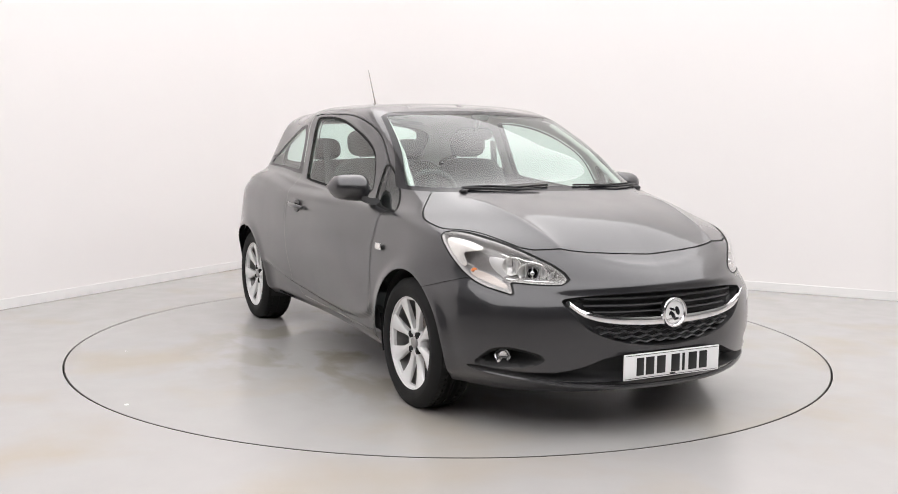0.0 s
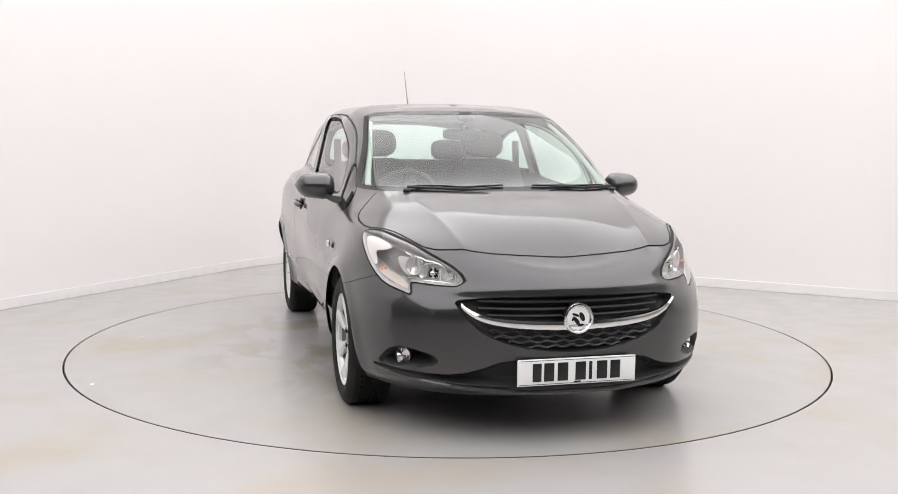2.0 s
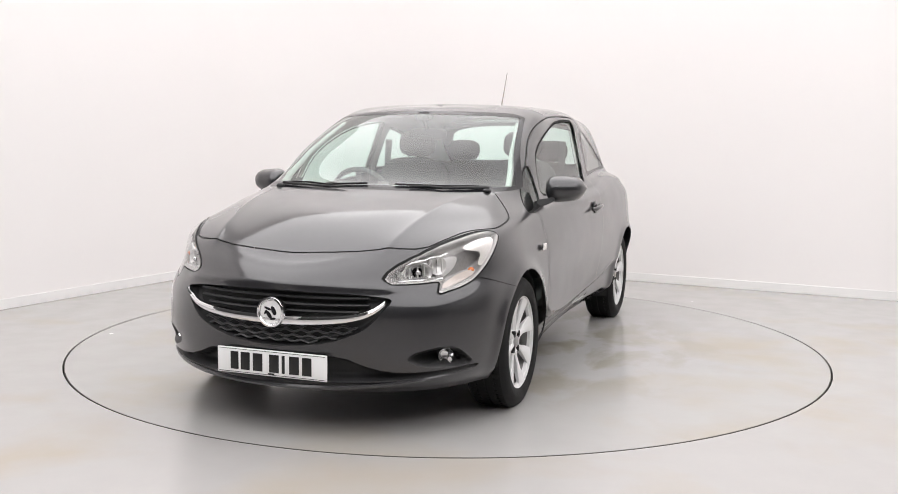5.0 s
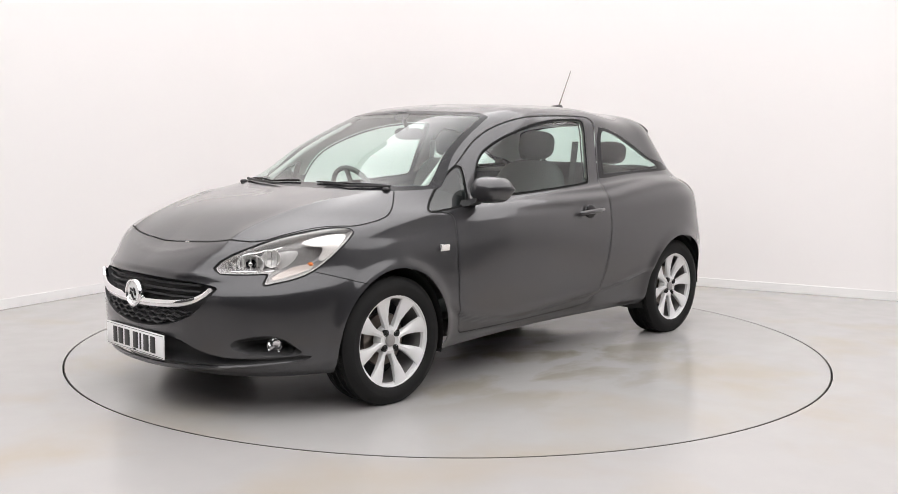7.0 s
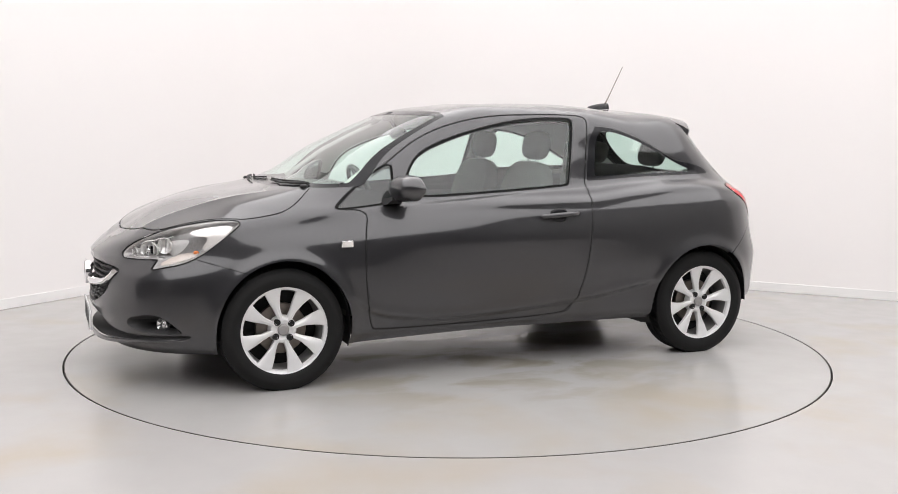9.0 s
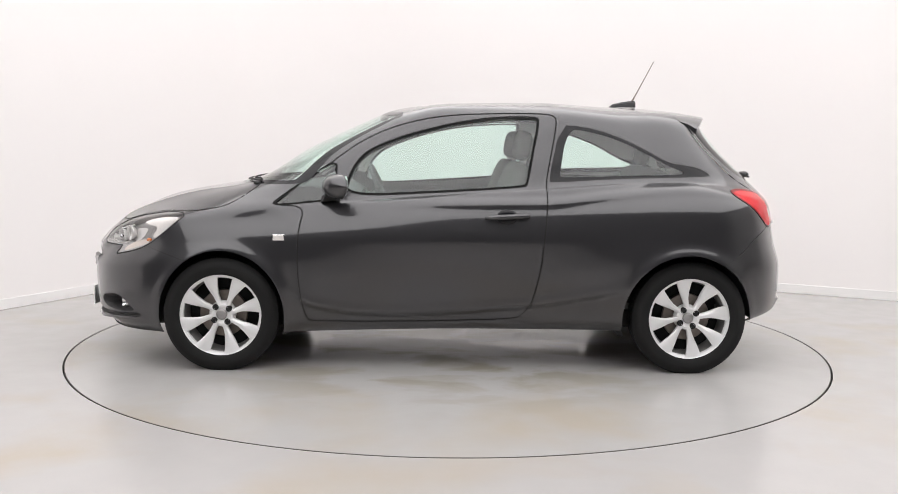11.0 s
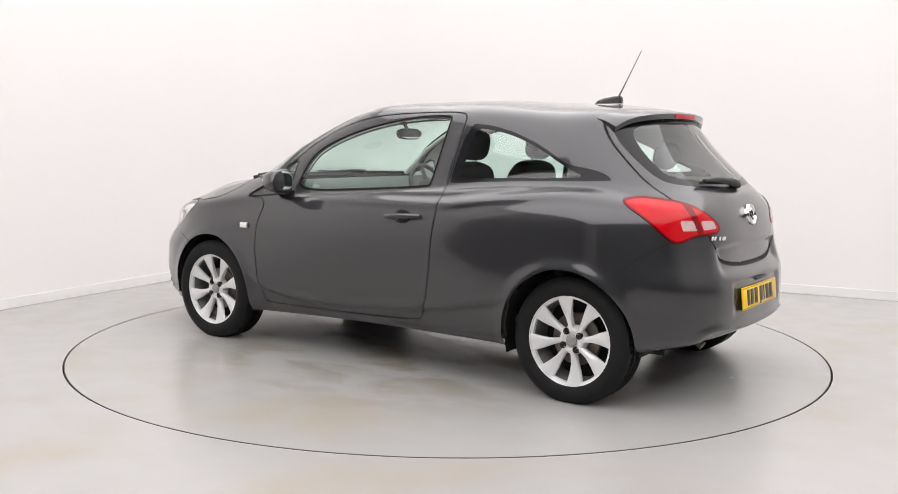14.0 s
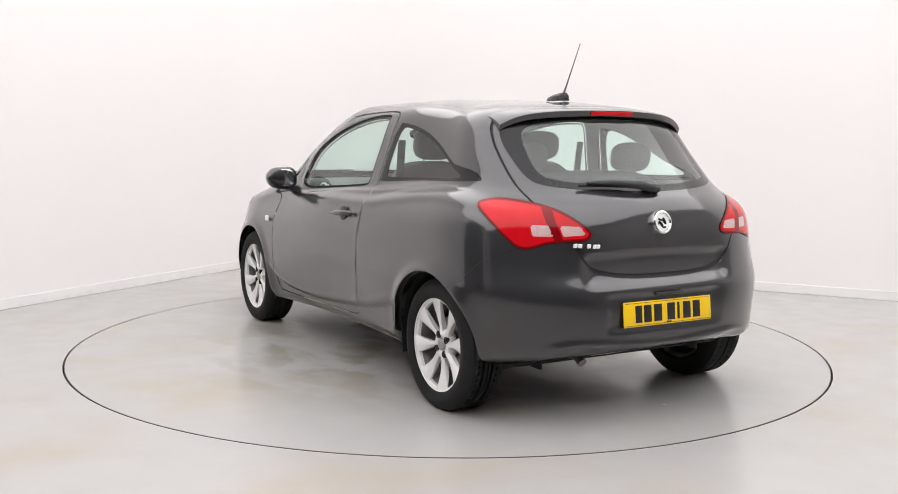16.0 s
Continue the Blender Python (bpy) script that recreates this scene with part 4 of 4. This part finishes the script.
def build_under():
    part("underbody", bm_box(3.3, 1.36, .10, pose(.1, 0, .27), .03), DARK, CAR, "dark underbody")
    part("sump_cover", bm_box(.62, 1.0, .12, pose(1.52, 0, .27), .04), DARK, CAR)
    for (cx, cz, a, b), t0, t1 in zip(ARCHES, (-.04, -.09), (1.09, 1.0)):
        for s in (1, -1):
            secs = []
            for k in range(25):
                t = math.pi * (t0 + (t1 - t0) * k / 24)
                secs.append([(cx + (a + e) * math.cos(t), s * yy, cz + (b + e) * math.sin(t)) for yy, e in ((.824, .001), (.79, .006), (.76, .02), (.50, .02), (.46, -.05))])
            part("wheel_arch_liner", bm_loft(secs, closed=False), DARK, CAR, "black wheel arch liner")
            part("inner_wing", bm_box(.70, .012, .44, pose(cx, s * .48, cz + .14)), DARK, CAR)
    part("rear_axle", bm_tube([(-1.255, -.7, .27), (-1.255, .7, .27)], .03, 12), DARK, CAR)
    part("front_axle", bm_tube([(1.255, -.7, .27), (1.255, .7, .27)], .025, 12), DARK, CAR)
    part("exhaust_pipe", bm_tube([(-1.3, .36, .30), (-1.60, .36, .295), (-1.70, .36, .285), (-1.735, .36, .262)], .022, 16), DISC, CAR, "turned-down steel exhaust tip")


def build_mirror(s, door):
    arm = bm_loft([[(x, s * y, z) for x, y, z in sec] for sec in (
        [(.735, .755, .905), (.62, .755, .915), (.62, .755, .94), (.72, .755, .94)],
        [(.715, .80, .912), (.635, .80, .915), (.635, .80, .945), (.705, .80, .945)],
        [(.70, .84, .935), (.635, .84, .935), (.635, .84, .96), (.695, .84, .96)])])
    mirror = part("door_mirror", arm, BLACK, door, "door mirror on a black foot")
    secs = []
    # the shell swells from the outer end to the foot
    for k in range(13):
        t = k / 12
        y = .785 + .20 * t
        h = .072 * math.sqrt(max(.0, 1 - (2 * t - .92) ** 4 * .98)) * (1 - .22 * t) + .004
        d = .105 * math.sqrt(max(.0, 1 - (2 * t - .95) ** 4 * .98)) * (1 - .12 * t) + .004
        zc = .998 - .006 * (1 - t)
        sec = []
        for j in range(16):
            a = 2 * math.pi * j / 16
            ca, sa = math.cos(a), math.sin(a)
            px = d * ca if ca > 0 else .022 * ca
            sec.append((.618 + px - .03 * t, s * y, zc + h * math.copysign(abs(sa) ** .8, sa)))
        secs.append(sec)
    part("mirror_shell", bm_loft(secs), PAINT, mirror, "body-coloured mirror shell")
    glass = bm_pillow(.008, .155, .105, pose(.590, s * .885, .998, 0, 0, s * -8), 3.5)
    part("mirror_glass", glass, MIRROR, mirror, "mirror glass")
    return mirror


def build_handle(s, door):
    y = .862
    cup = part("handle_cup", bm_pillow(.105, .016, .075, pose(-.265, s * (y - .004), .842, s * 6), 2.4), BLACK_GLOSS, door, "dark recess behind the handle")
    pts = [(-.155, s * (y + .004), .836), (-.17, s * (y + .020), .838), (-.23, s * (y + .028), .843), (-.31, s * (y + .026), .847), (-.365, s * (y + .016), .849), (-.378, s * (y + .002), .849)]
    bm = bm_tube(pts, [.010, .0125, .0135, .0135, .0125, .010], 12)
    part("door_handle", bm, PAINT, door, "body-coloured pull handle")


def screen_point(y, z, proud):
    """A point on the windscreen at that width and height, lifted off the glass."""
    i = np.argmin(np.where(SKIN_V[:, 0] > .3, (SKIN_V[:, 1] - abs(y)) ** 2 + (SKIN_V[:, 2] - z) ** 2, 9))
    p = SKIN_V[i] + proud * SKIN_N[i]
    return (p[0], math.copysign(p[1], y), p[2])


def build_wiper(y0, y1, lift, parent):
    """A wiper parked along the foot of the windscreen, its pivot at y0."""
    ys = [y0 + (y1 - y0) * t for t in (0, .25, .5, .75, 1)]
    arm = part("wiper", bm_tube([screen_point(y, 1.000 + lift, .010) for y in ys], [.008, .006, .005, .0045, .003], 8), BLACK, parent, "black windscreen wiper")
    yb = [y0 + (y1 - y0) * t for t in (.12, .4, .7, 1.0, 1.22)]
    part("wiper_blade", bm_tube([screen_point(y, 1.010 + lift, .007) for y in yb], .005, 6), RUBBER, arm)
    part("pivot", bm_pillow(.04, .04, .022, pose(*screen_point(y0, .998, .002)), 2.5), BLACK, arm)


def rear_point(y, z, proud):
    """A point on the tail at that width and height."""
    i = np.argmin(np.where(SKIN_V[:, 0] < -1.2, (SKIN_V[:, 1] - abs(y)) ** 2 + (SKIN_V[:, 2] - z) ** 2, 9))
    p = SKIN_V[i] + proud * SKIN_N[i]
    return (p[0], math.copysign(p[1], y), p[2])


def build_rear(tailgate):
    secs = []
    for k in range(33):
        t = 2 * k / 32 - 1
        y = .555 * t
        c = t * t
        xr, zr = -1.462 + .10 * c + .03 * c * c, 1.394 - .030 * c - .045 * c ** 4
        xf, zf = -1.26 + .03 * c, 1.412 - .028 * c - .03 * c ** 4
        secs.append([(xf, y, zf - .02), (xf, y, zf + .004), ((xf + xr) / 2, y, (zf + zr) / 2 + .006), (xr + .012, y, zr + .003), (xr, y, zr - .004), (xr + .008, y, zr - .030), (xr + .05, y, zr - .040)])
    spoiler = part("roof_spoiler", bm_loft(secs), PAINT, tailgate, "body-coloured roof spoiler", angle=50)
    secs = []
    for k in range(13):
        t = 2 * k / 12 - 1
        y = .125 * t
        x = -1.4625 + .10 * (y / .555) ** 2
        secs.append([(x + .02, y, 1.366), (x + .002, y, 1.365), (x - .003, y, 1.376), (x - .001, y, 1.385), (x + .02, y, 1.387)])
    part("brake_light", bm_loft(secs), RED, spoiler, "red high-level brake light")
    build_badge("rear_badge", -1.820, .886, .055, -1, tailgate, 12)
    arm = part("rear_wiper", bm_tube([(-1.735, -.02, 1.035), (-1.738, .06, 1.05), (-1.722, .20, 1.062), (-1.695, .33, 1.062)], [.022, .020, .014, .008], 10), BLACK, tailgate, "black rear wiper")
    part("wiper_blade", bm_tube([(-1.69, .37, 1.050), (-1.722, .1, 1.044), (-1.726, -.03, 1.041)], .006, 6), RUBBER, arm)
    part("pivot", bm_pillow(.05, .07, .035, pose(-1.728, -.03, 1.03), 2.5), BLACK, arm)
    for k in range(5):
        part("lettering_bar", bm_box(.008, .021, .017, pose(*rear_point(.468 - .029 * k, .796, .010), 0, -8, 14), .0015), BADGE, tailgate, "small bright bar")
    part("number_lamp", bm_box(.02, .16, .012, pose(-1.885, 0, .575), .004), BLACK, tailgate)


def build_antenna():
    secs = []
    for x, w, h in ((-.935, .004, .003), (-.96, .024, .020), (-1.0, .032, .030), (-1.05, .034, .038), (-1.085, .030, .040), (-1.095, .02, .034)):
        z = 1.448
        secs.append([(x, -w, z), (x, -w * .85, z + h * .6), (x, -w * .4, z + h), (x, w * .4, z + h), (x, w * .85, z + h * .6), (x, w, z)])
    ant = part("aerial", bm_loft(secs), BLACK_GLOSS, CAR, "black roof aerial with a thin mast", angle=60)
    part("mast", bm_tube([(-1.07, 0, 1.475), (-1.10, 0, 1.53), (-1.200, 0, 1.724)], [.006, .0035, .0022], 8), DISC, ant)


def build_seat(y, parent, rear=False):
    m = pose(.02, y, 0)
    seat = part("front_seat", bm_pillow(.52, .50, .18, m @ pose(.0, 0, .50, 0, -6), 4), CLOTH, parent, "dark cloth front seat")
    part("backrest", bm_pillow(.15, .50, .66, m @ pose(-.29, 0, .80, 0, -16), 4), CLOTH, seat)
    part("headrest", bm_pillow(.10, .25, .17, m @ pose(-.40, 0, 1.215, 0, -10), 3), CLOTH, seat)
    for dy in (-.055, .055):
        part("headrest_post", bm_tube([tuple(m @ Vector((-.355, dy, 1.06))), tuple(m @ Vector((-.395, dy, 1.18)))], .006, 8), CHROME, seat)


def build_cabin():
    cabin = part("cabin_floor", bm_box(2.4, 1.40, .04, pose(-.3, 0, .345), .01), CABIN, CAR, "dark cabin carpet")
    for y in (.36, -.36):
        build_seat(y, CAR)
    bench = part("rear_bench", bm_pillow(.50, 1.22, .18, pose(-.78, 0, .54, 0, -5), 5), CLOTH, CAR, "dark cloth rear bench")
    part("backrest", bm_pillow(.16, 1.20, .60, pose(-1.10, 0, .80, 0, -18), 5), CLOTH, bench)
    for y in (.33, -.33):
        part("headrest", bm_pillow(.09, .24, .15, pose(-1.22, y, 1.165, 0, -10), 3), CLOTH, bench)
        for dy in (-.05, .05):
            part("headrest_post", bm_tube([(-1.19, y + dy, 1.05), (-1.215, y + dy, 1.14)], .006, 8), CHROME, bench)
    part("parcel_shelf", bm_box(.34, 1.14, .03, pose(-1.38, 0, 1.005), .008), CABIN, CAR)
    secs = []
    for k in range(17):
        y = .70 * (2 * k / 16 - 1)
        c = (y / .70) ** 2
        hump = .035 * math.exp(-((y + .36) / .17) ** 2)
        secs.append([(.98 - .06 * c, y, .80), (1.04 - .13 * c, y, .975), (.86 - .08 * c, y, .985), (.66, y, .955 + hump), (.58, y, .90 + hump * .6), (.60, y, .70), (.70, y, .45), (.9, y, .42)])
    dash = part("dashboard", bm_loft(secs), CABIN, CAR, "charcoal dashboard with an instrument hump", angle=50)
    part("centre_screen", bm_box(.012, .19, .11, pose(.582, -.0, .845, 0, -12), .003), BLACK_GLOSS, dash)
    for y in (-.66, .66, -.13, .13):
        part("air_vent", bm_lathe([(.0, .0), (.03, .0), (.036, .008), (.04, 0), (.04, -.02)], 20, pose(.585, y * .9, .86, 0, 0, 90)), CHROME, dash)
    part("centre_console", bm_box(.75, .18, .22, pose(.28, 0, .46), .03), CABIN, CAR)
    m = pose(.46, -.36, .90, 0, -66, 0)
    pts = [m @ Vector((.185 * math.cos(2 * math.pi * k / 32), .185 * math.sin(2 * math.pi * k / 32), 0)) for k in range(33)]
    sw = part("steering_wheel", bm_tube([tuple(p) for p in pts], .015, 10), CABIN, CAR, "black steering wheel on the driver's side")
    part("boss", bm_pillow(.17, .15, .05, m @ pose(0, 0, -.01), 3), CABIN, sw)
    for a in (0, 90, 180):
        part("spoke", bm_box(.12, .035, .015, m @ pose(0, 0, 0, 0, 0, a) @ pose(.12, 0, 0), .005), CABIN, sw)
    part("column", bm_tube([tuple(m @ Vector((0, 0, -.01))), (.62, -.36, .83)], .035, 12), CABIN, sw)
    rv = part("inside_mirror", bm_pillow(.035, .235, .07, pose(.36, 0, 1.275, 0, 8, 0), 3.2), BLACK, CAR, "black inside rear-view mirror")
    part("mirror_glass", bm_pillow(.004, .215, .056, pose(.342, 0, 1.274, 0, 8, 0), 3.5), MIRROR, rv)
    part("mirror_stem", bm_tube([(.37, 0, 1.30), (.42, 0, 1.375)], .012, 8), BLACK, rv)
    part("sensor_cover", bm_pillow(.07, .11, .035, pose(.42, 0, 1.375, 0, 38), 2.6), BLACK, rv)
    for s in (1, -1):
        part("sun_visor", bm_box(.13, .33, .015, pose(.27, s * .33, 1.385, 0, 12), .006), TRIM, CAR)
        trim = [screen_point(s * y, z, -.032) for y, z in ((.668, 1.02), (.648, 1.10), (.618, 1.19), (.585, 1.28), (.545, 1.36))]
        part("pillar_trim", bm_tube(trim, [.016, .016, .015, .014, .013], 10), TRIM, CAR, "pale grey trim of the windscreen pillar")
        part("seat_belt", bm_box(.004, .045, .36, pose(-.43, s * .60, 1.06, 0, -8), .001), CABIN, CAR)


def build_repeater(s):
    rep = part("side_repeater", bm_box(.056, .010, .026, pose(.940, s * .8585, .722), .004), FROST, CAR, "small clear side repeater")
    part("bezel", bm_box(.064, .008, .034, pose(.940, s * .8565, .722), .004), CHROME, rep)


GRILLE_PART, BONNET_PART, GATE_PART, DOORS = build_skin()
build_front(GRILLE_PART)
build_plate("front_number_plate", 2.122, .309, 1, 0, PLATE_WHITE, "white number plate with plain black bars")
build_plate("rear_number_plate", -1.885, .492, -1, 6, PLATE_YELLOW, "yellow number plate with plain black bars")
place_wheels()
build_under()
for sgn in (1, -1):
    build_mirror(sgn, DOORS[sgn])
    build_handle(sgn, DOORS[sgn])
    build_repeater(sgn)
build_wiper(-.50, -.10, 0, CAR)
build_wiper(.60, .22, .004, CAR)
build_rear(GATE_PART)
build_antenna()
build_cabin()


# ---- what turns ----
OFFSET = Vector((-.028, -.017, 0))


def motions():
    car_rows, table_rows = [], []
    for t, a in TURN:
        m = pose(0, 0, 0, 0, 0, a)
        table_rows.append((t, m))
        car_rows.append((t, m @ Matrix.Translation(OFFSET)))
    walk(TURNTABLE, table_rows)
    walk(CAR, car_rows)


motions()
